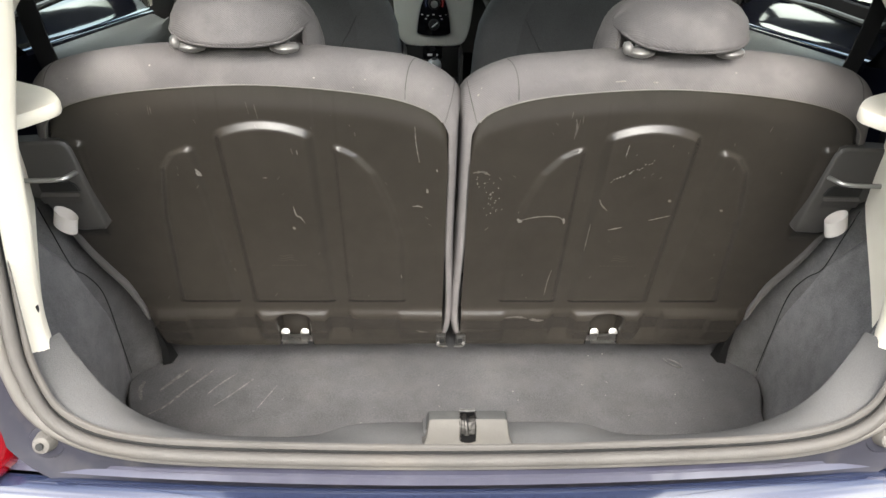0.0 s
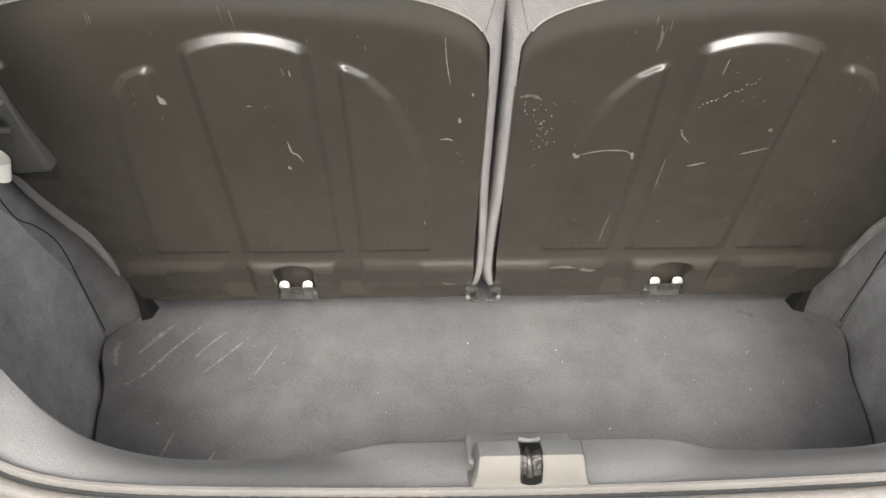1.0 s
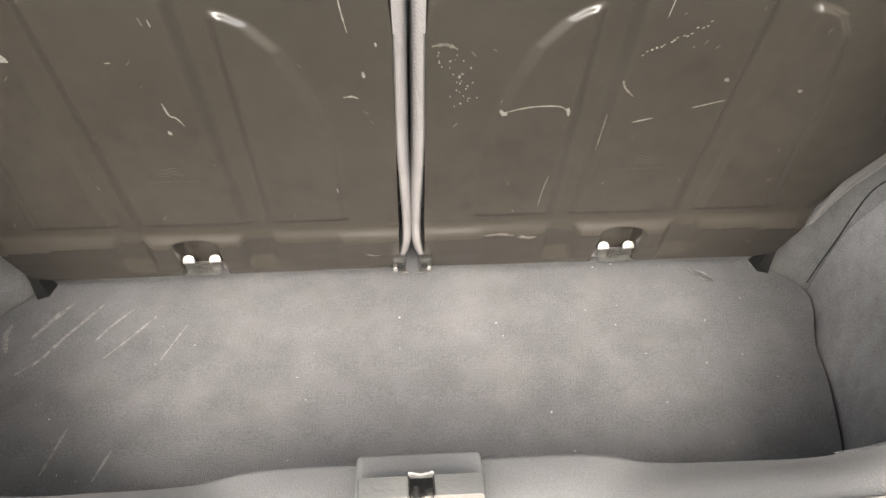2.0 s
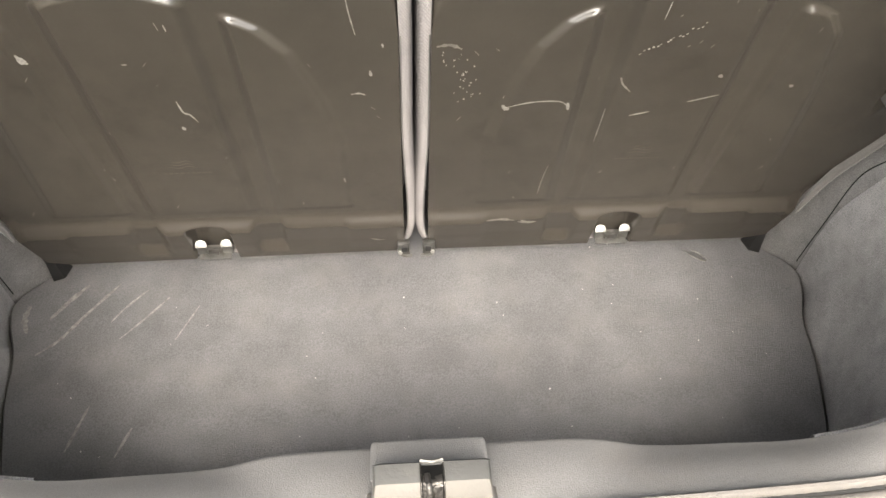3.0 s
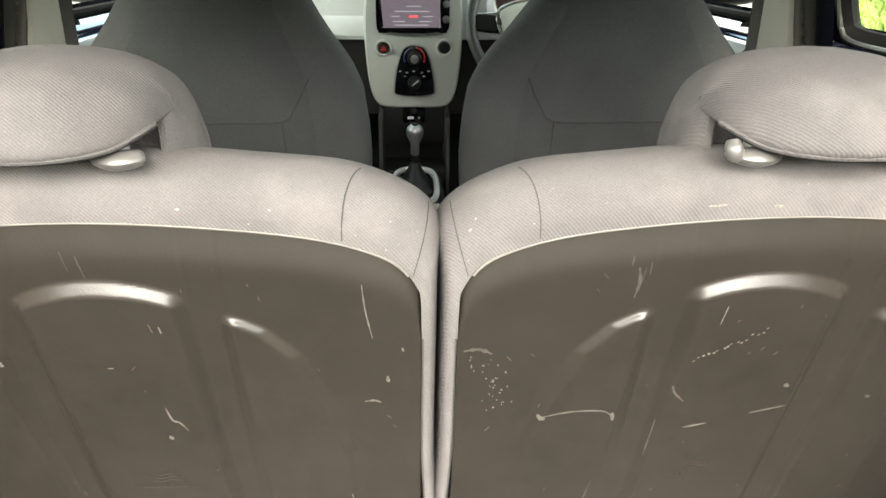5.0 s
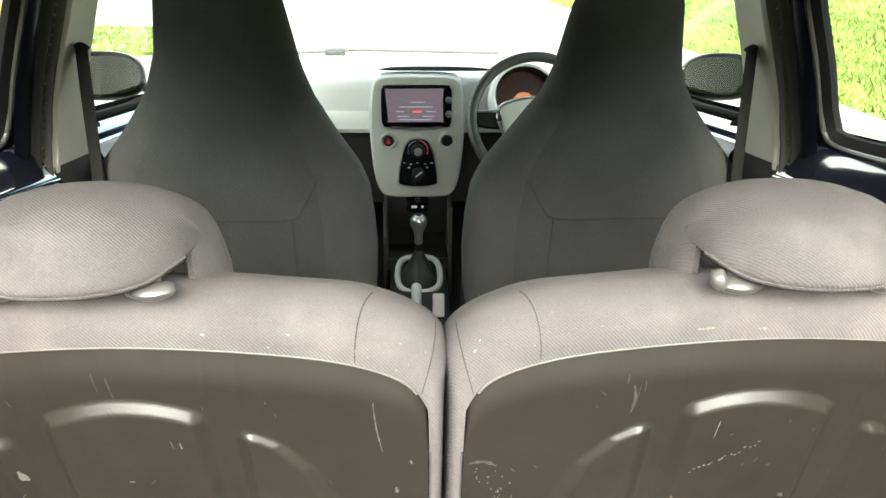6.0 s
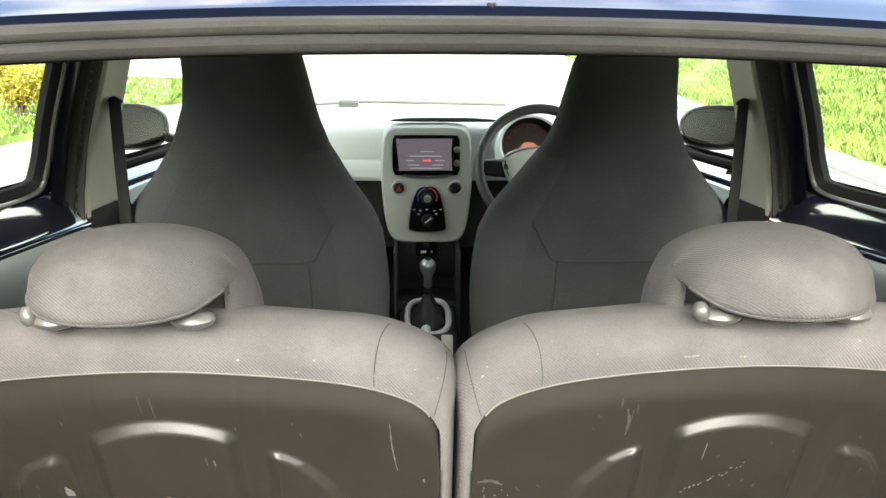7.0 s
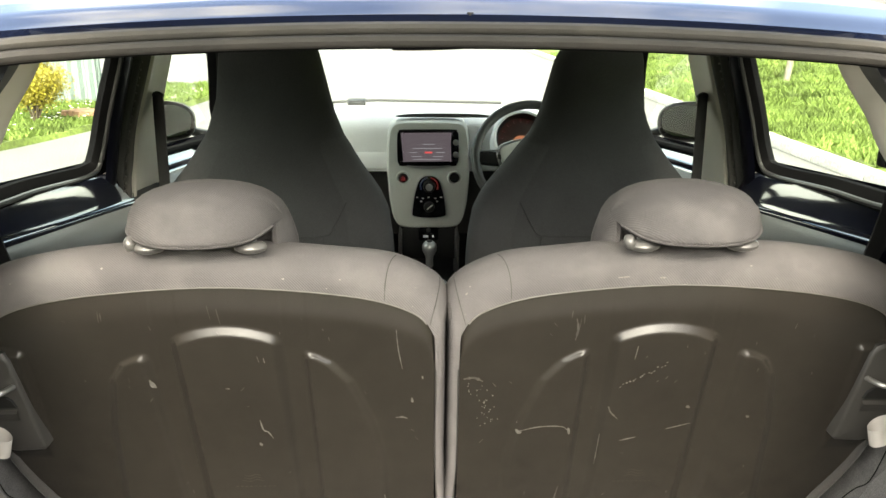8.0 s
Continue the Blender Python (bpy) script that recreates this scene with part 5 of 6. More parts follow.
# ---- fittings at the sides of the boot ----
def seat_latch_cover(s):
    c = thing("seat_latch_cover", (s * 0.58, 1.15, 0.83), "grey plastic seat latch cover with wire bar and pull loop", "latch cover", "seat latch covers")

    def at(u, z, d=0.0):
        return Vector((s * (1.033 * u - 0.0022), 1.124 + (0.99 - z) * 0.1756 - d, 1.408 - (1.408 - z) * 1.033))
    o = [(0.65, 0.993), (0.61, 0.996), (0.556, 0.999), (0.547, 0.996), (0.541, 0.986), (0.534, 0.93), (0.5265, 0.875), (0.523, 0.853), (0.527, 0.848), (0.56, 0.846), (0.578, 0.850), (0.590, 0.875), (0.60, 0.90), (0.64, 0.92)]
    cc = Vector((0.59, 0.91))
    rings = []
    for d, k in ((-0.02, 0.0), (0.006, 0.0), (0.009, 0.03), (0.010, 0.07), (0.010, 0.5)):
        rings.append([at(u + (cc.x - u) * k, z + (cc.y - z) * k, d) for u, z in o])
    part("plate", loft(rings, True, (False, True)), GREY_TRIM, c)
    part("slot", loft([[at(u, z, 0.0105) for u, z in ((0.600, 0.930), (0.555, 0.935), (0.548, 0.930), (0.544, 0.918), (0.598, 0.916))], [at(u, z, 0.0135) for u, z in ((0.599, 0.929), (0.556, 0.934), (0.549, 0.929), (0.545, 0.919), (0.598, 0.917))]], True, (True, True)), BLACK, c)
    part("bar", tube(spline([Vector((s * 0.635, 1.090, 0.934)), Vector((s * 0.600, 1.092, 0.934)), Vector((s * 0.572, 1.094, 0.935)), Vector((s * 0.5605, 1.106, 0.936)), Vector((s * 0.5585, 1.150, 0.930))], 5), 0.0038, 8), METAL, c, "bent bright wire bar")
    part("lip", loft([[at(u, z, d) for u, z, d in ((0.60, 0.914, 0.010), (0.546, 0.914, 0.010))], [at(u, z, d) for u, z, d in ((0.602, 0.910, 0.016), (0.545, 0.911, 0.016))], [at(u, z, d) for u, z, d in ((0.602, 0.896, 0.011), (0.545, 0.897, 0.011))]], False), GREY_TRIM, c)
    ring = []
    for q in steps(0, math.tau, 20)[:-1]:
        ring.append(Vector((s * (0.580 + 0.015 * math.sin(q)), 1.108 - 0.013 * math.cos(q), 0.864 + 0.010 * math.sin(q))))
    rows = [[p + Vector((s * 0.004 * k, -0.004 * k, -0.022 * k + 0.010)) for p in ring] for k in steps(0, 1, 3)]
    part("pull_loop", loft(rows, True), LOOP, c, "beige webbing pull loop")
    return c


for s in (1, -1):
    seat_latch_cover(s)


def gusset(s):
    foot = [(0.520, 1.284, 0.477), (0.526, 1.262, 0.475), (0.541, 1.256, 0.474), (0.546, 1.282, 0.476)]
    head = [(0.540, 1.262, 0.560), (0.541, 1.258, 0.562), (0.544, 1.256, 0.562), (0.546, 1.262, 0.560)]
    mid = [Vector(p).lerp(Vector(q), 0.45) - Vector((0.004, 0.002, 0)) for p, q in zip(foot, head)]
    ob = part("floor_gusset", loft([[Vector((s * p[0], p[1], p[2])) for p in r] for r in (foot, mid, head)], True, (True, True)), BLACK)
    return tagged(ob, "black plastic corner bracket between seat and boot floor", "bracket", "floor brackets")


for s in (1, -1):
    gusset(s)


clip = part("wire_clip", tube(spline([(0.418, 1.262, 0.484), (0.432, 1.246, 0.482), (0.446, 1.238, 0.481), (0.450, 1.244, 0.481), (0.440, 1.254, 0.483), (0.430, 1.258, 0.485)], 5), 0.0010, 6), METAL_DULL)
tagged(clip, "small bent steel wire clip lying on the boot carpet", "wire clip")


def pillar_trim(s):
    """Cream lining of the rear pillar, with the parcel shelf ledge."""
    t = thing("rear_pillar_trim", (s * 0.58, 0.95, 0.9), "cream plastic rear pillar lining with a moulded parcel shelf ledge", "pillar trim", "rear pillar trims")
    edge = [p for p in opening_loop(0.003, -0.004) if p.x * s > 0.3 and 0.815 < p.z < 1.33]
    edge.sort(key=lambda q: q.z)
    rows = []
    for p in edge:
        k = (p.z - 0.87) / 0.49
        fx = 0.628 - 0.10 * smooth(p.z, 1.05, 1.36)
        fy = 1.12 + 0.09 * smooth(p.z, 1.08, 1.24) + 0.06 * smooth(p.z, 1.24, 1.34)
        low = 0.35 * (1 - smooth(p.z, 0.90, 1.02))
        q1 = p + Vector((-s * 0.006, 0.036, -0.004))
        q2 = p + Vector((s * (0.004 + 0.02 * low), 0.072, 0))
        q3 = Vector((s * (fx * 0.6 + abs(p.x) * 0.4 + 0.02), p.y * 0.6 + fy * 0.4, p.z + 0.03 * low))
        q4 = Vector((s * fx, fy, p.z + 0.01))
        q5 = Vector((s * (fx + 0.035), fy + 0.004, p.z + 0.01))
        tail = float(smooth(p.z, 0.812, 0.880))         # runs out to a point beside the seal
        rows.append([p] + [p.lerp(q, tail) for q in spline([q1, q2, q3, q4, q5], 5)])
    part("lining", loft(rows, False), CREAM, t)
    o = [(0.66, 1.13), (0.60, 1.086), (0.538, 1.050), (0.509, 1.016), (0.503, 0.998), (0.509, 0.980), (0.535, 0.938), (0.56, 0.915), (0.66, 0.90)]
    pts = [Vector((p.x, p.y)) for p in spline(o, 4, closed=True)]
    cc = Vector((0.60, 1.02))
    rings = []
    for z, k in ((1.066, 0.06), (1.067, 0.02), (1.071, 0.0), (1.080, 0.0), (1.084, 0.02), (1.085, 0.06)):
        rings.append([Vector((s * (p.x + (cc.x - p.x) * k), p.y + (cc.y - p.y) * k, z)) for p in pts])
    part("shelf_ledge", loft(rings, True, (True, True)), CREAM, t)
    part("clip_hole", block((s * 0.4835, 0.795, 0.915), (0.004, 0.005, 0.010), bevel=0.001), BLACK, t)
    return t


for s in (1, -1):
    pillar_trim(s)


def ribbon(path, width, thick, across):
    """Webbing: a flat strip along a path, spread along across."""
    w = Vector(across).normalized() * width / 2
    rings = []
    n = len(path)
    for i, p in enumerate(path):
        d = (path[min(n - 1, i + 1)] - path[max(0, i - 1)]).normalized()
        q = d.cross(w).normalized() * thick / 2
        rings.append([p - w - q, p + w - q, p + w + q, p - w + q])
    return loft(rings, True, (True, True))


for s in (1, -1):
    b = thing("rear_seat_belt", (s * 0.64, 1.25, 1.0), "black rear seat belt hanging down behind the rear seat", "seat belt", "rear seat belts")
    part("webbing", ribbon(spline([Vector((s * 0.625, 1.235, 1.32)), Vector((s * 0.64, 1.25, 1.2)), Vector((s * 0.64, 1.27, 1.1)), Vector((s * 0.63, 1.29, 1.0)), Vector((s * 0.62, 1.30, 0.85))], 5), 0.047, 0.0018, (s * 0.9, 0.45, 0)), STRAP, b)
    part("guide", block((s * 0.60, 1.215, 1.215), (0.035, 0.02, 0.03), bevel=0.006), BLACK, b)
    f = thing("front_seat_belt", (s * 0.63, 2.15, 0.9), "black front seat belt running down from the door pillar", "seat belt", "front seat belts")
    part("webbing", ribbon(spline([Vector((s * 0.640, 2.052, 1.208)), Vector((s * 0.642, 2.050, 1.1)), Vector((s * 0.644, 2.048, 0.97)), Vector((s * 0.646, 2.045, 0.88)), Vector((s * 0.65, 2.04, 0.7))], 5), 0.047, 0.0018, (0.74 * s, 0.67, 0)), STRAP, f)
    part("loop_guide", tube(spline([(s * 0.626, 2.050, 1.204), (s * 0.641, 2.056, 1.211), (s * 0.656, 2.062, 1.206)], 5), 0.0042, 8), BLACK, f)


# ---- door linings and pillars ----
def door_lining(s):
    d = thing("rear_door_lining", (s * 0.69, 1.65, 0.6), "grey plastic rear door lining below a painted window ledge", "door trim", "rear door linings")
    rows = []
    for y in steps(1.36, 1.98, 24):
        b = 0.018 * math.sin(math.pi * min(1, max(0, (y - 1.36) / 0.62)))
        zt = 1.030 - 0.055 * (y - 1.43) / 0.45
        rows.append([Vector((s * q.x, y, q.y)) for q in spline([(0.69, 0.45), (0.66 - b, 0.70), (0.645 - b, 0.85), (0.65 - b, 0.95), (0.668 - b * 0.5, zt - 0.012), (0.690, zt), (0.70, zt - 0.002)], 4)])
    part("lining", loft(rows, False), DOOR_TRIM, d)
    rows = []
    for y in steps(1.34, 2.00, 24):
        zt = 1.030 - 0.055 * (y - 1.43) / 0.45
        zw = interp(y, [1.36, 1.6, 1.86, 2.0], [1.095, 1.075, 1.052, 1.05])
        rows.append([Vector((s * q.x, y, q.y)) for q in spline([(0.694, zt - 0.01), (0.696, zt + 0.006), (0.705, zt + 0.014), (0.722, zw - 0.012), (0.728, zw)], 4)])
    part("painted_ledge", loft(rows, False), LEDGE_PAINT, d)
    f = thing("front_door_lining", (s * 0.69, 2.6, 0.6), "grey plastic front door lining below a painted window ledge", "door trim", "front door linings")
    rows = []
    for y in steps(2.14, 3.2, 20):
        zt = belt_z(y) - 0.055
        rows.append([Vector((s * q.x, y, q.y)) for q in spline([(0.70, 0.40), (0.67, 0.70), (0.66, zt - 0.06), (0.672, zt - 0.014), (0.688, zt - 0.008)], 4)])
    part("lining", loft(rows, False), DOOR_TRIM, f)
    rows = []
    for y in steps(2.14, 3.2, 20):
        zt = belt_z(y) - 0.055
        rows.append([Vector((s * q.x, y, q.y)) for q in spline([(0.686, zt - 0.010), (0.690, zt - 0.002), (0.705, zt + 0.010), (0.722, zt + 0.034), (0.728, zt + 0.05)], 4)])
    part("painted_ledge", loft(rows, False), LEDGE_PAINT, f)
    part("ledge_rubber", tube([Vector((s * 0.720, y, belt_z(y) - 0.012)) for y in steps(2.14, 3.1, 12)], 0.010, 8), SEAL_DARK, f)
    return d


def column(s, levels, y0, y1, mat, name, parent, bulge=0.006, returns=(0.0, 0.0)):
    """A pillar strip; levels are (z, x at its rear edge, x at its front edge), returns fold its edges outwards."""
    path = spline(levels, 5)
    rows = []
    for z, xa, xb in path:
        row = [Vector((s * (xa + (xb - xa) * k - bulge * math.sin(math.pi * k)), y0 + (y1 - y0) * k, z)) for k in steps(0, 1, 6)]
        head = [Vector((s * (xa + returns[0]), y0, z))] if returns[0] else []
        tail = [Vector((s * (xb + returns[1]), y1, z))] if returns[1] else []
        rows.append(head + row + tail)
    return part(name, loft(rows, False), mat, parent)


for s in (1, -1):
    door_lining(s)
    p = thing("door_pillar", (s * 0.68, 2.08, 0.6), "cream door pillar lining with ribbed black rubber seals", "pillar", "door pillars")
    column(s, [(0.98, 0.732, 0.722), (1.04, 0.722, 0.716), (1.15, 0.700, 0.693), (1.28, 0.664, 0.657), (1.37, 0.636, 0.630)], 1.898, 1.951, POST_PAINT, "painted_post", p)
    column(s, [(0.70, 0.735, 0.725), (0.98, 0.726, 0.716), (1.04, 0.718, 0.709), (1.15, 0.694, 0.687), (1.28, 0.657, 0.648), (1.37, 0.630, 0.620)], 1.950, 1.976, RIB_RUBBER, "outer_seal", p, 0.009)
    column(s, [(0.70, 0.728, 0.717), (0.98, 0.718, 0.708), (1.06, 0.706, 0.696), (1.14, 0.691, 0.680), (1.275, 0.650, 0.637), (1.37, 0.620, 0.608)], 1.975, 2.002, FRAME_GREY, "inner_seal", p, 0.009)
    for k in range(46):
        z = 0.98 + k * 0.0085
        x = interp(z, [0.98, 1.04, 1.15, 1.28, 1.37], [0.7145, 0.7075, 0.6855, 0.6465, 0.6185])
        if k % 2 == 0:
            part("seal_rib", block((s * (x - 0.0035), 1.972, z), (0.003, 0.010, 0.0042), bevel=0.0008, segments=1), FRAME_GREY, p)
    column(s, [(0.975, 0.708, 0.702), (1.06, 0.697, 0.691), (1.14, 0.680, 0.674), (1.275, 0.637, 0.632), (1.37, 0.608, 0.603)], 2.001, 2.020, CREAM, "edge_lining", p, 0.004)
    column(s, [(0.985, 0.703, 0.680), (1.06, 0.692, 0.676), (1.14, 0.675, 0.664), (1.275, 0.633, 0.626), (1.37, 0.604, 0.600)], 2.019, 2.125, CREAM, "upper_lining", p, -0.004, (0.0, 0.05))
    column(s, [(0.5, 0.712, 0.690), (0.80, 0.710, 0.688), (0.987, 0.7045, 0.6815)], 2.001, 2.13, GREY_TRIM, "lower_lining", p, 0.002, (0.0, 0.05))


# ---- front seats ----
SEAT_W = ([0.40, 0.55, 0.70, 0.78, 0.86, 0.92, 0.97, 1.04, 1.10, 1.17, 1.24, 1.29, 1.32, 1.342, 1.355],
          [0.250, 0.28, 0.298, 0.301, 0.296, 0.284, 0.258, 0.205, 0.165, 0.132, 0.117, 0.107, 0.094, 0.070, 0.03])


def front_back_y(z):
    return interp(z, [0.4, 0.7, 0.83, 0.95, 1.05, 1.15, 1.25, 1.36], [2.06, 2.046, 2.036, 2.022, 2.004, 1.978, 1.946, 1.905])


def front_seat(s):
    f = thing("bucket_seat", (s * 0.365, 2.25, 0.3), "dark grey cloth bucket front seat with a built-in headrest", "car seat", "front seats")
    cx = s * 0.38
    lift = 0.0 if s > 0 else 0.03
    zs = steps(0.40, 0.94, 9) + steps(0.97, 1.27, 10) + [1.29, 1.308, 1.324, 1.336, 1.345, 1.352]
    rings = []

    def outline(z, q, off=0.0):
        """A point round the backrest at one height, off metres proud of it."""
        up = float(smooth(z, 0.98, 1.16)) if s > 0 else 0.0
        w = interp(z, *SEAT_W) * (1 - 0.075 * up)
        th = 0.13 * min(1, w / 0.1) + 2 * off
        c, n = math.cos(q), math.sin(q)
        dy = math.copysign(abs(n) ** 0.62, n)
        mid = interp(z, [0.88, 1.18], [0.390, 0.374]) if s > 0 else interp(z, [0.88, 1.18], [-0.402, -0.369])
        return Vector((mid + (w + off) * math.copysign(abs(c) ** 0.72, c),
                       front_back_y(z) - off + th / 2 + dy * th / 2 + 0.02 * (1 - abs(n)) * (1 if w > 0.15 else 0.4), z + lift * float(smooth(z, 1.05, 1.25))))
    for z in zs:
        rings.append([outline(z, q) for q in steps(0, math.tau, 40)[:-1]])
    back = part("backrest", loft(rings, True, (True, True)), CLOTH_DARK, f)
    # bolsters down both edges; the light on them is painted by a paler cloth
    for mid in (0.0, math.pi):
        rows = []
        for z in steps(0.42, 1.13, 30):
            end = float(smooth(z, 1.08, 1.13))
            rows.append([outline(z, mid + q, 0.004 * math.sin(math.pi * (q + 1.05) / 2.1) ** 0.5 * (1 - end) - 0.0025 * (end if abs(q) < 1.04 else 1.0)) for q in steps(-1.05, 1.05, 16)])
        part("side_bolster", loft(rows, False), CLOTH_DARK_LIT, back, "dark grey cloth bolster")
    # map pocket seam and slot
    for pts in ([(-0.13, 0.868), (0.0, 0.866), (0.125, 0.868), (0.155, 0.895), (0.19, 0.955)], [(0.125, 0.868), (0.128, 0.80), (0.13, 0.70)]):
        part("seam", tube([Vector((cx - s * p.x * 0.9, front_back_y(p.y) - 0.001 + 0.006 * (abs(p.x) / 0.2) ** 2, p.y)) for p in spline(pts, 5)], 0.0016, 6), FRONT_SEAM, back)
    rows = [[Vector((cx + x, y, z)) for x in (-0.26, -0.2, 0, 0.2, 0.26)] for y, z in ((2.10, 0.36), (2.12, 0.48), (2.3, 0.52), (2.5, 0.54), (2.58, 0.50), (2.58, 0.36))]
    part("cushion", loft(rows, False), CLOTH_DARK, f)
    for e in (-0.2, 0.2):
        part("runner", block((cx + e, 2.35, 0.36), (0.05, 0.5, 0.05), bevel=0.006), BLACK, f)
    return f


for s in (1, -1):
    front_seat(s)


# ---- dashboard ----
def dashboard():
    d = thing("dashboard", (0, 3.1, 0.7), "light grey plastic dashboard with a pale band and centre console", "dashboard")
    rows = []
    for x in steps(-0.70, 0.70, 40):
        f = 0.05 * (x / 0.7) ** 2
        rows.append([Vector((x, y, z)) for y, z in [(q.x, q.y) for q in spline([(2.905 + f, 0.852), (2.893 + f, 0.862), (2.895 + f, 0.92), (2.90 + f, 0.985), (2.93 + f, 1.03), (3.02 + f, 1.058), (3.2, 1.045), (3.42, 1.01)], 3)]])
    part("main_moulding", loft(rows, False), DASH, d)
    rows = []
    for x in steps(-0.70, 0.70, 40):
        f = 0.05 * (x / 0.7) ** 2
        rows.append([Vector((x, q.x + f, q.y)) for q in spline([(3.06, 0.58), (3.00, 0.70), (2.955, 0.79), (2.935, 0.835), (2.92, 0.855), (2.905, 0.859)], 3)])
    part("lower_moulding", loft(rows, False), GREY_TRIM, d, "dark grey lower dashboard")
    rows = [[Vector((x, y + 0.05 * (x / 0.7) ** 2, z)) for x in steps(-0.66, -0.12, 16)] for y, z in ((2.895, 0.862), (2.886, 0.866), (2.885, 0.88), (2.886, 0.908), (2.894, 0.922))]
    part("pale_band", loft(rows, False), DASH_PALE, d)
    # console: rounded at its head, narrowing to the foot
    def cy(z):
        return 2.862 + (1.02 - z) * 0.02 - 0.012 * math.sin(math.pi * (z - 0.66) / 0.37)
    half = [(0.0, 1.034), (0.092, 1.032), (0.124, 1.020), (0.136, 0.985), (0.142, 0.90), (0.138, 0.80), (0.129, 0.72), (0.112, 0.672), (0.08, 0.656), (0.0, 0.654)]
    o = spline([(x, z) for x, z in half] + [(-x, z) for x, z in half[-2:0:-1]], 4, closed=True)
    cc = Vector((0, 0.85))
    rings = []
    for k, back in ((-0.03, 0.09), (-0.02, 0.03), (0.0, 0.008), (0.03, 0.001), (0.08, 0.0), (0.4, 0.0), (0.8, 0.0)):
        rings.append([Vector((p.x + (cc.x - p.x) * k, cy(p.y + (cc.y - p.y) * k) + back, p.y + (cc.y - p.y) * k)) for p in o])
    con = part("console", loft(rings, True, (False, True)), CONSOLE, d, "grey plastic centre console")

    def face(x, z, proud=0.0):
        return frame_at((x, cy(z) - proud, z), (1, 0, 0), (0, 0.0, 1))

    def rounded(w, h, r):
        return [(p.x, p.y) for p in spline([(-w + r, -h), (w - r, -h), (w - 0.3 * r, -h + 0.3 * r), (w, -h + r), (w, h - r), (w - 0.3 * r, h - 0.3 * r), (w - r, h), (-w + r, h), (-w + 0.3 * r, h - 0.3 * r), (-w, h - r), (-w, -h + r), (-w + 0.3 * r, -h + 0.3 * r)], 3, closed=True)]
    bez = part("bezel", prism(rounded(0.105, 0.063, 0.022), 0.006, face(-0.002, 0.945, 0.002), bevel=0.002), PIANO, con, "gloss black screen surround")
    part("surround_strip", tube([Vector((x, cy(0.884) - 0.006, 0.886 - 0.009 * math.cos(x / 0.1 * 1.6))) for x in steps(-0.075, 0.075, 16)], 0.0035, 6), SILVER, con)
    scr = part("screen", prism(rounded(0.081, 0.049, 0.004), 0.0015, face(-0.006, 0.948, 0.0085)), glowing("screen_light", (0.27, 0.23, 0.29), 0.05), con, "lit touch screen with rows of text")
    bars = glowing("screen_text", (0.70, 0.72, 0.85), 0.05)
    red = glowing("screen_red", (0.95, 0.12, 0.14), 0.1)
    for z, spans in ((0.990, ((-0.07, -0.06), (-0.02, 0.0), (0.02, 0.035), (0.05, 0.072))), (0.980, ((-0.064, -0.05), (-0.004, 0.014), (0.05, 0.062))), (0.969, ((-0.012, 0.022),)), (0.958, ((-0.016, 0.026),)), (0.944, ((-0.05, 0.05),)), (0.930, ((-0.06, -0.035), (0.03, 0.06))), (0.916, ((-0.055, -0.02), (0.02, 0.055))), (0.906, ((-0.05, 0.048),))):
        for x0, x1 in spans:
            part("text_bar", block(((x0 + x1) / 2 - 0.004, cy(z) - 0.0104, z), (x1 - x0, 0.0006, 0.0024)), bars, scr)
    part("text_bar", block((0.0, cy(0.930) - 0.0104, 0.930), (0.026, 0.0006, 0.006)), red, scr)
    for z in (0.964, 0.922):
        part("knob", disc((0.094, cy(z) - 0.010, z), 0.0105, 0.012, frame_at((0, 0, 0), (1, 0, 0), (0, 0, 1)), bevel=0.003), SILVER, bez)
    hz = part("hazard_switch", disc((-0.088, cy(0.840) - 0.003, 0.840), 0.016, 0.008, frame_at((0, 0, 0), (1, 0, 0), (0, 0, 1)), bevel=0.003), BLACK, con)
    part("warning_triangle", prism([(-0.009, -0.007), (0.009, -0.007), (0, 0.009)], 0.002, face(-0.088, 0.840, 0.009)), glowing("hazard_red", (0.7, 0.03, 0.04), 0.025), hz)
    part("socket", disc((0.090, cy(0.840) - 0.002, 0.840), 0.017, 0.008, frame_at((0, 0, 0), (1, 0, 0), (0, 0, 1)), bevel=0.003), BLACK, con)
    for x in (-0.088, 0.090):
        ring = [[Vector((x + q * math.cos(a), cy(0.840) - b, 0.840 + q * math.sin(a))) for a in steps(0, math.tau, 28)[:-1]] for q, b in ((0.026, 0.000), (0.0235, 0.0045), (0.0205, 0.005), (0.0175, 0.002))]
        part("recess_ring", loft(ring, True), CONSOLE, con)
    tear = [(p.x, p.y) for p in spline([(-0.052, -0.062), (0.0, -0.068), (0.052, -0.062), (0.058, -0.045), (0.050, 0.015), (0.036, 0.062), (0.020, 0.078), (0.0, 0.082), (-0.020, 0.078), (-0.036, 0.062), (-0.050, 0.015), (-0.058, -0.045)], 3, closed=True)]
    part("control_rim", prism([(u * 1.07, v * 1.05) for u, v in tear], 0.004, face(0.002, 0.765, 0.002), bevel=0.002), SILVER, con)
    ac = part("control_panel", prism(tear, 0.005, face(0.002, 0.765, 0.004), bevel=0.002), PIANO, con, "gloss black heater control panel")
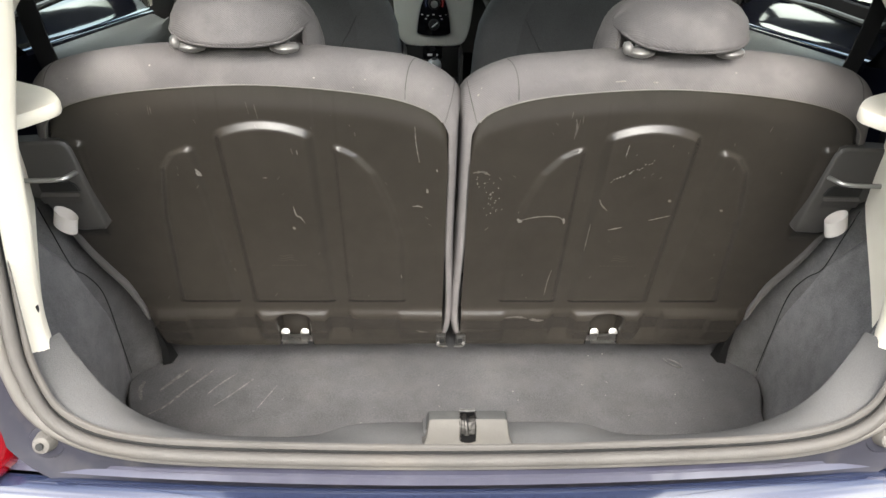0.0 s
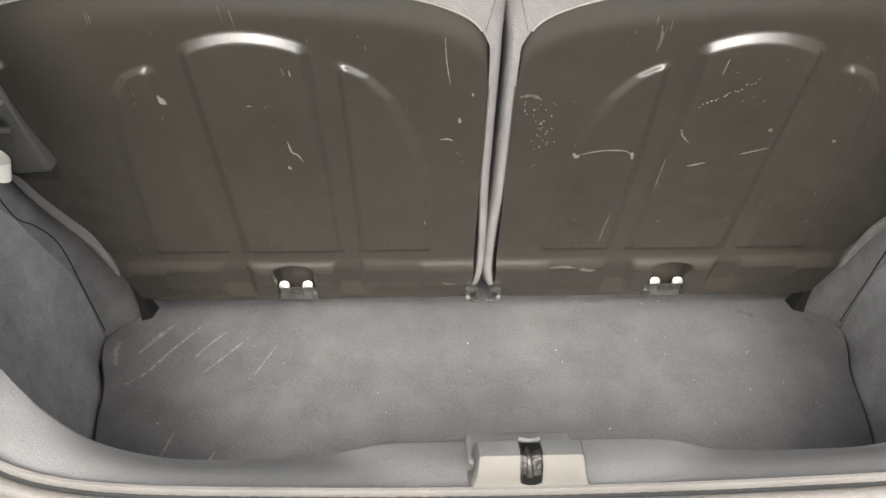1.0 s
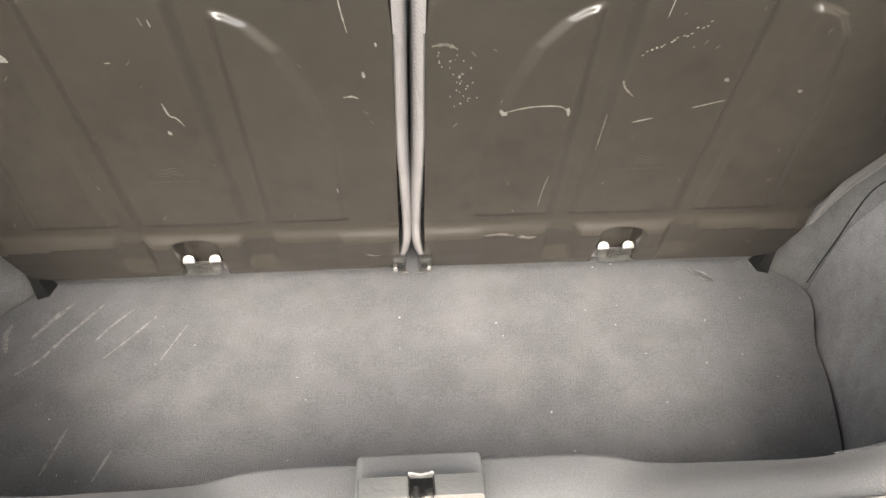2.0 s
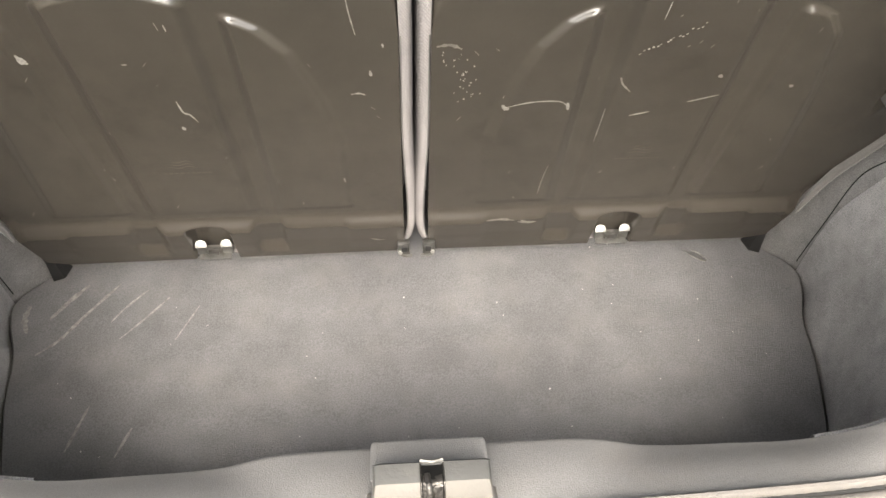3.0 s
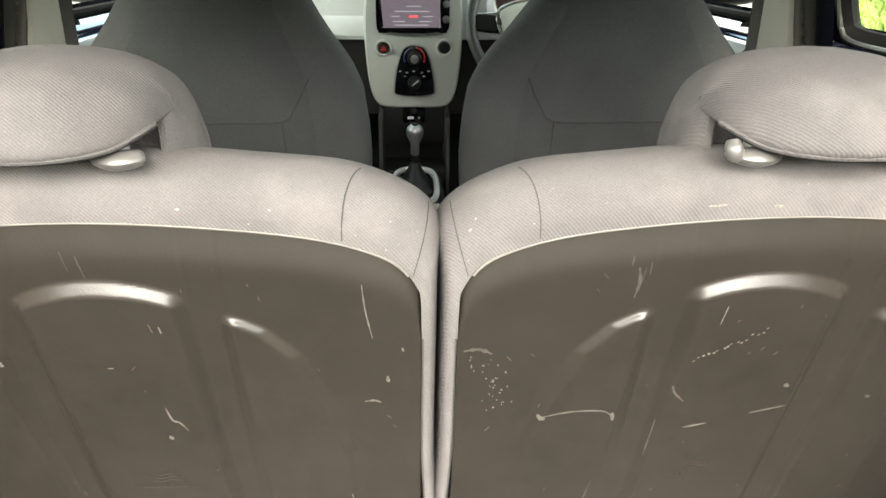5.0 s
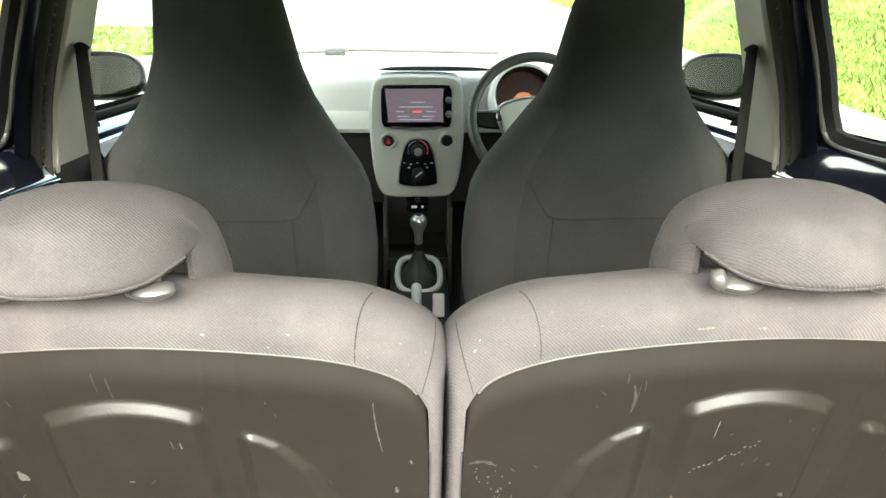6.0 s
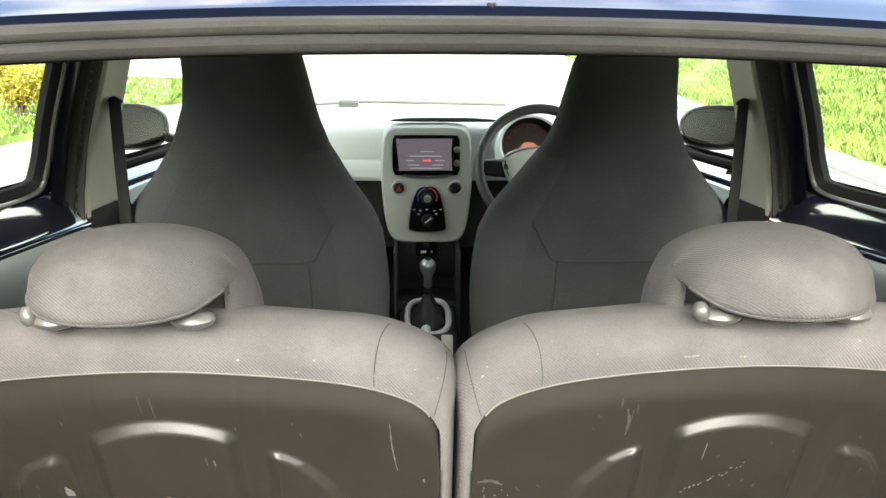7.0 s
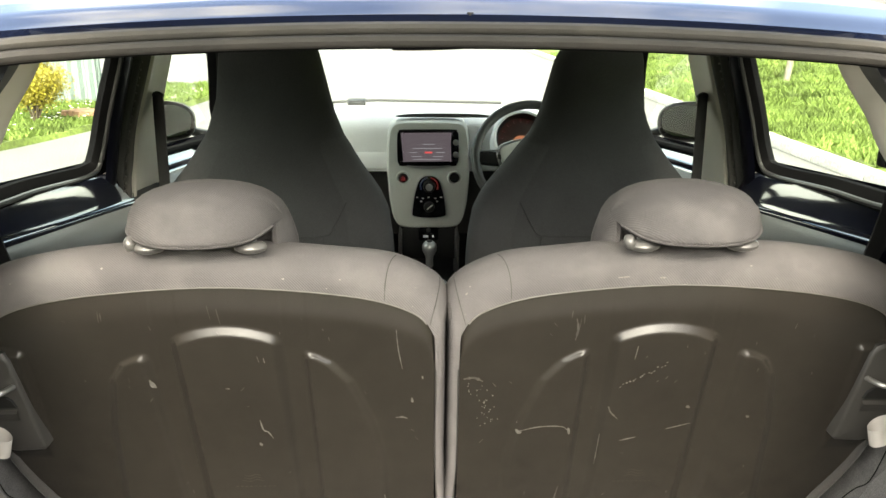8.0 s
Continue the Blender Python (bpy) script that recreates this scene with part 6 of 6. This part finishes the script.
    for x, z, q in ((0.002, 0.812, 0.022), (0.002, 0.738, 0.020)):
        kn = part("knob", disc((x, cy(z) - 0.018, z), q, 0.020, frame_at((0, 0, 0), (1, 0, 0), (0, 0, 1)), bevel=0.004, r2=q * 0.9), BLACK, ac)
        if z > 0.8:
            part("cap", disc((x, cy(z) - 0.029, z), 0.0125, 0.006, frame_at((0, 0, 0), (1, 0, 0), (0, 0, 1)), bevel=0.002), SILVER, kn)
    part("temperature_arc", tube([Vector((0.002 + 0.030 * math.sin(q), cy(0.812) - 0.010, 0.812 + 0.030 * math.cos(q))) for q in steps(0.2, 2.0, 10)], 0.0025, 5), glowing("arc_red", (0.6, 0.03, 0.03), 0.018), ac)
    part("temperature_arc", tube([Vector((0.002 + 0.030 * math.sin(q), cy(0.812) - 0.010, 0.812 + 0.030 * math.cos(q))) for q in steps(-2.0, -0.2, 10)], 0.0025, 5), glowing("arc_blue", (0.04, 0.06, 0.3), 0.012), ac)
    white = material("print_white", (0.7, 0.7, 0.7), rough=0.5)
    for x, z in ((-0.040, 0.772), (0.044, 0.772), (-0.042, 0.752), (0.046, 0.752), (-0.040, 0.722), (0.044, 0.722), (-0.026, 0.710), (0.030, 0.710), (0.002, 0.706), (0.0, 0.772), (-0.020, 0.768), (0.024, 0.768), (-0.026, 0.757), (0.030, 0.757)):
        part("symbol", block((x, cy(z) - 0.0095, z), (0.007, 0.0006, 0.0034)), white, ac)
    part("indicator_line", block((0.004, cy(0.738) - 0.0325, 0.741), (0.004, 0.001, 0.026), pose(0, 0, 0, 0, 50, 0)), white, ac)
    # air slot over the console and the far meter hood
    part("top_vent", prism([(p.x, p.y) for p in spline([(-0.11, 0), (-0.08, 0.007), (0, 0.010), (0.14, 0.009), (0.22, 0.003), (0.22, -0.002), (0, -0.002)], 4, closed=True)], 0.03, frame_at((0.0, 2.915, 1.042), (1, 0, 0), (0, 0.2, 1)), bevel=0.002), GREY_TRIM, d)
    part("screen_mount", block((-0.275, 3.30, 1.05), (0.07, 0.05, 0.018), pose(0, 0, 0, 8, 0, 0), bevel=0.004), BLACK, d)
    part("wiper", tube([(-0.5, 3.34, 1.038), (-0.2, 3.36, 1.05), (0.3, 3.36, 1.04)], 0.006, 6), BLACK, d)
    # socket tray below
    part("tray", block((0.0, 2.93, 0.60), (0.20, 0.10, 0.13), bevel=0.01), BLACK, d)
    sk = part("socket_plate", prism(rounded(0.035, 0.026, 0.01), 0.006, frame_at((0.0, 2.882, 0.632), (1, 0, 0), (0, 0, 1)), bevel=0.002), PIANO, d)
    part("symbol", block((-0.010, 2.8755, 0.622), (0.018, 0.0008, 0.008)), white, sk)
    part("symbol", block((0.016, 2.8755, 0.622), (0.006, 0.0008, 0.007)), white, sk)
    part("outlet", disc((0.0, 2.876, 0.645), 0.009, 0.004, frame_at((0, 0, 0), (1, 0, 0), (0, 0, 1)), bevel=0.001), BLACK, sk)
    for e in (-1, 1):
        part("foot_wall", block((e * 0.10, 2.88, 0.50), (0.012, 0.2, 0.3), bevel=0.004), GREY_TRIM, d)
    return d


dashboard()


def meter():
    m = thing("instrument_cluster", (0.33, 2.83, 0.9), "round instrument cluster with a glowing orange dial", "dial")
    t = frame_at((0.314, 2.80, 0.985), (1, 0, 0), (0, 0.35, 1))
    rings = []
    for r, z in ((0.100, -0.10), (0.102, -0.02), (0.099, 0.012), (0.094, 0.016), (0.088, 0.012)):
        rings.append([t @ Vector((r * math.cos(q), r * math.sin(q) * 0.95, z)) for q in steps(0, math.tau, 40)[:-1]])
    part("housing", loft(rings, True), DASH, m)
    rings = [[t @ Vector((r * math.cos(q), r * math.sin(q) * 0.95, z)) for q in steps(0, math.tau, 40)[:-1]] for r, z in ((0.0885, 0.0125), (0.083, 0.004), (0.080, -0.03))]
    part("dial_hood", loft(rings, True), BLACK, m)
    part("dial", disc((0, 0, 0), 0.086, 0.006, t @ Matrix.Translation((0, 0, -0.03))), material("dial_face", (0.03, 0.012, 0.01), rough=0.4), m)
    part("display", prism([(p.x, p.y) for p in spline([(-0.022, -0.04), (0.022, -0.04), (0.03, -0.01), (0.015, 0.012), (-0.015, 0.012), (-0.03, -0.01)], 4, closed=True)], 0.002, t @ Matrix.Translation((0.0, 0, -0.026))), glowing("dial_orange", (1.0, 0.38, 0.20), 0.06), m)
    for k in range(13):
        q = radians(215 - k * 20.8)
        part("mark", block((0, 0, 0), (0.012, 0.005, 0.001), t @ Matrix.Translation((0.066 * math.cos(q), 0.066 * math.sin(q), -0.026)) @ Matrix.Rotation(q, 4, "Z")), glowing("mark_red", (0.8, 0.10, 0.10), 0.012), m)
    return m


meter()


def steering_wheel():
    w = thing("steering_wheel", (0.318, 2.60, 0.955), "dark grey steering wheel with silver-edged spokes", "steering wheel")
    t = frame_at((0.318, 2.60, 0.955), (1, 0, 0), (0, 0.42, 0.91))
    part("rim", tube([t @ Vector((0.174 * math.cos(q), 0.174 * math.sin(q), 0)) for q in steps(0, math.tau, 56)[:-1]], 0.0145, 10, closed=True), LEATHER, w)
    hub = [(p.x, p.y) for p in spline([(-0.100, 0.022), (-0.065, 0.046), (0.0, 0.056), (0.065, 0.046), (0.100, 0.022), (0.085, -0.04), (0.05, -0.076), (0, -0.086), (-0.05, -0.076), (-0.085, -0.04)], 4, closed=True)]
    h = part("hub", prism(hub, 0.045, t @ Matrix.Translation((0, 0, -0.02)), bevel=0.015), CONSOLE, w)
    part("hub_rim", tube([t @ Vector((u * 1.06, v * 1.06, 0.008)) for u, v in hub], 0.004, 6, closed=True), SILVER, w)
    part("badge", disc((0, 0, 0), 0.018, 0.004, t @ Matrix.Translation((0, 0.005, 0.026)), bevel=0.001), SILVER, h)
    for e in (-1, 1):
        sp = part("spoke", prism([(p.x * e, p.y) for p in spline([(0.055, 0.028), (0.11, 0.020), (0.165, 0.020), (0.168, -0.012), (0.11, -0.022), (0.05, -0.02)], 3, closed=True)], 0.022, t @ Matrix.Translation((0, 0, -0.014)), bevel=0.004), BLACK, w)
        part("spoke_trim", tube([t @ Vector((e * 0.062, 0.032, 0.010)), t @ Vector((e * 0.11, 0.024, 0.008)), t @ Vector((e * 0.160, 0.022, 0.004))], 0.005, 6, flat=0.6), SILVER, sp)
        part("switch", block((0, 0, 0), (0.026, 0.016, 0.008), t @ Matrix.Translation((e * 0.095, 0.002, 0.012)), bevel=0.003), GREY_TRIM, sp)
        part("lower_spoke", prism([(p.x * e, p.y) for p in spline([(0.03, -0.05), (0.05, -0.045), (0.10, -0.135), (0.085, -0.15)], 3, closed=True)], 0.02, t @ Matrix.Translation((0, 0, -0.014)), bevel=0.004), BLACK, w)
    part("column", tube([t @ Vector((0, 0, -0.03)), t @ Vector((0, -0.01, -0.22))], 0.045, 14), BLACK, w)
    part("stalk", tube([t @ Vector((-0.05, 0.01, -0.06)), t @ Vector((-0.16, 0.03, -0.055))], 0.008, 8), BLACK, w)
    return w


steering_wheel()


def gear_lever():
    g = thing("gear_lever", (0.0, 2.64, 0.5), "gear lever with a satin metal knob in a silver-ringed boot", "gear lever")
    rings = [[Vector((0.0 + r * math.cos(q), 2.655 + r * math.sin(q), z)) for q in steps(0, math.tau, 24)[:-1]] for r, z in ((0.008, 0.580), (0.0125, 0.584), (0.0120, 0.602), (0.0130, 0.616), (0.0175, 0.626), (0.0228, 0.637), (0.0245, 0.649), (0.0220, 0.660), (0.0140, 0.668), (0.005, 0.671))]
    k = part("knob", loft(rings, True, (True, True)), SILVER, g, "satin metal gear knob")
    part("cap", disc((0.0, 2.652, 0.6715), 0.009, 0.003, pose(0, 0, 0, 8, 0, 0), bevel=0.001), BLACK, k)
    part("shaft", tube([(0, 2.655, 0.52), (0, 2.655, 0.58)], 0.010, 12), BLACK, g)
    rings = []
    for z, r, c in ((0.470, 0.062, 2.64), (0.485, 0.060, 2.64), (0.505, 0.045, 2.645), (0.525, 0.032, 2.65), (0.545, 0.020, 2.655), (0.560, 0.014, 2.655)):
        rings.append([Vector((r * 0.85 * math.cos(q) * (1 + 0.10 * math.sin(5 * q + z * 60)), c + r * 1.2 * math.sin(q) * (1 + 0.08 * math.sin(4 * q + z * 40)), z)) for q in steps(0, math.tau, 40)[:-1]])
    part("gaiter", loft(rings, True, (False, True)), BLACK, g, "creased black gaiter")
    ring = [Vector((0.062 * math.copysign(abs(math.cos(q)) ** 0.6, math.cos(q)), 2.64 + 0.088 * math.copysign(abs(math.sin(q)) ** 0.6, math.sin(q)), 0.491 + 0.019 * math.sin(q))) for q in steps(0, math.tau, 40)[:-1]]
    part("surround", tube(ring, 0.009, 8, closed=True), LEVER_GREY, g, "silver plastic surround")
    return g


gear_lever()


def tunnel():
    c = thing("centre_tunnel", (0, 2.4, 0.4), "black plastic tunnel console between the front seats", "console")
    part("tunnel", block((0, 2.45, 0.415), (0.17, 0.85, 0.12), bevel=0.02), BLACK, c)
    part("floor_mat", block((0, 2.82, 0.47), (0.19, 0.12, 0.05), bevel=0.01), BLACK, c)
    return c


tunnel()
h = thing("handbrake", (0.0, 2.3, 0.47), "grey handbrake lever between the front seats", "handbrake")
part("lever", tube(spline([(-0.012, 2.10, 0.47), (-0.012, 2.25, 0.52), (-0.010, 2.42, 0.545)], 5), lambda q: 0.009 + 0.005 * q, 10), LEVER_GREY, h)
part("button", disc((-0.010, 2.425, 0.546), 0.008, 0.01, frame_at((0, 0, 0), (1, 0, 0), (0, 0, 1)), bevel=0.002), SILVER, h)
bk = thing("belt_buckle", (0.05, 2.30, 0.5), "grey seat belt buckle between the front seats", "belt buckle")
part("buckle", block((0.045, 2.33, 0.535), (0.03, 0.02, 0.06), pose(0, 0, 0, -20, 0, 0), bevel=0.005), LEVER_GREY, bk)
part("stem", tube([(0.047, 2.34, 0.44), (0.045, 2.335, 0.51)], 0.008, 8), BLACK, bk)
# dome of the interior mirror under the headliner
im = thing("rear_view_mirror", (0.0, 2.78, 1.33), "black interior rear view mirror under the headliner", "mirror")
part("housing", prism([(p.x, p.y) for p in spline([(-0.096, -0.026), (0.090, -0.022), (0.106, -0.012), (0.106, 0.022), (-0.106, 0.022), (-0.106, -0.014)], 4, closed=True)], 0.03, frame_at((-0.003, 2.70, 1.305), (1, 0, 0), (0, -0.1, 1)), bevel=0.006), BLACK, im)
part("stem", tube([(0.0, 2.73, 1.32), (0.0, 2.77, 1.41)], 0.01, 8), BLACK, im)
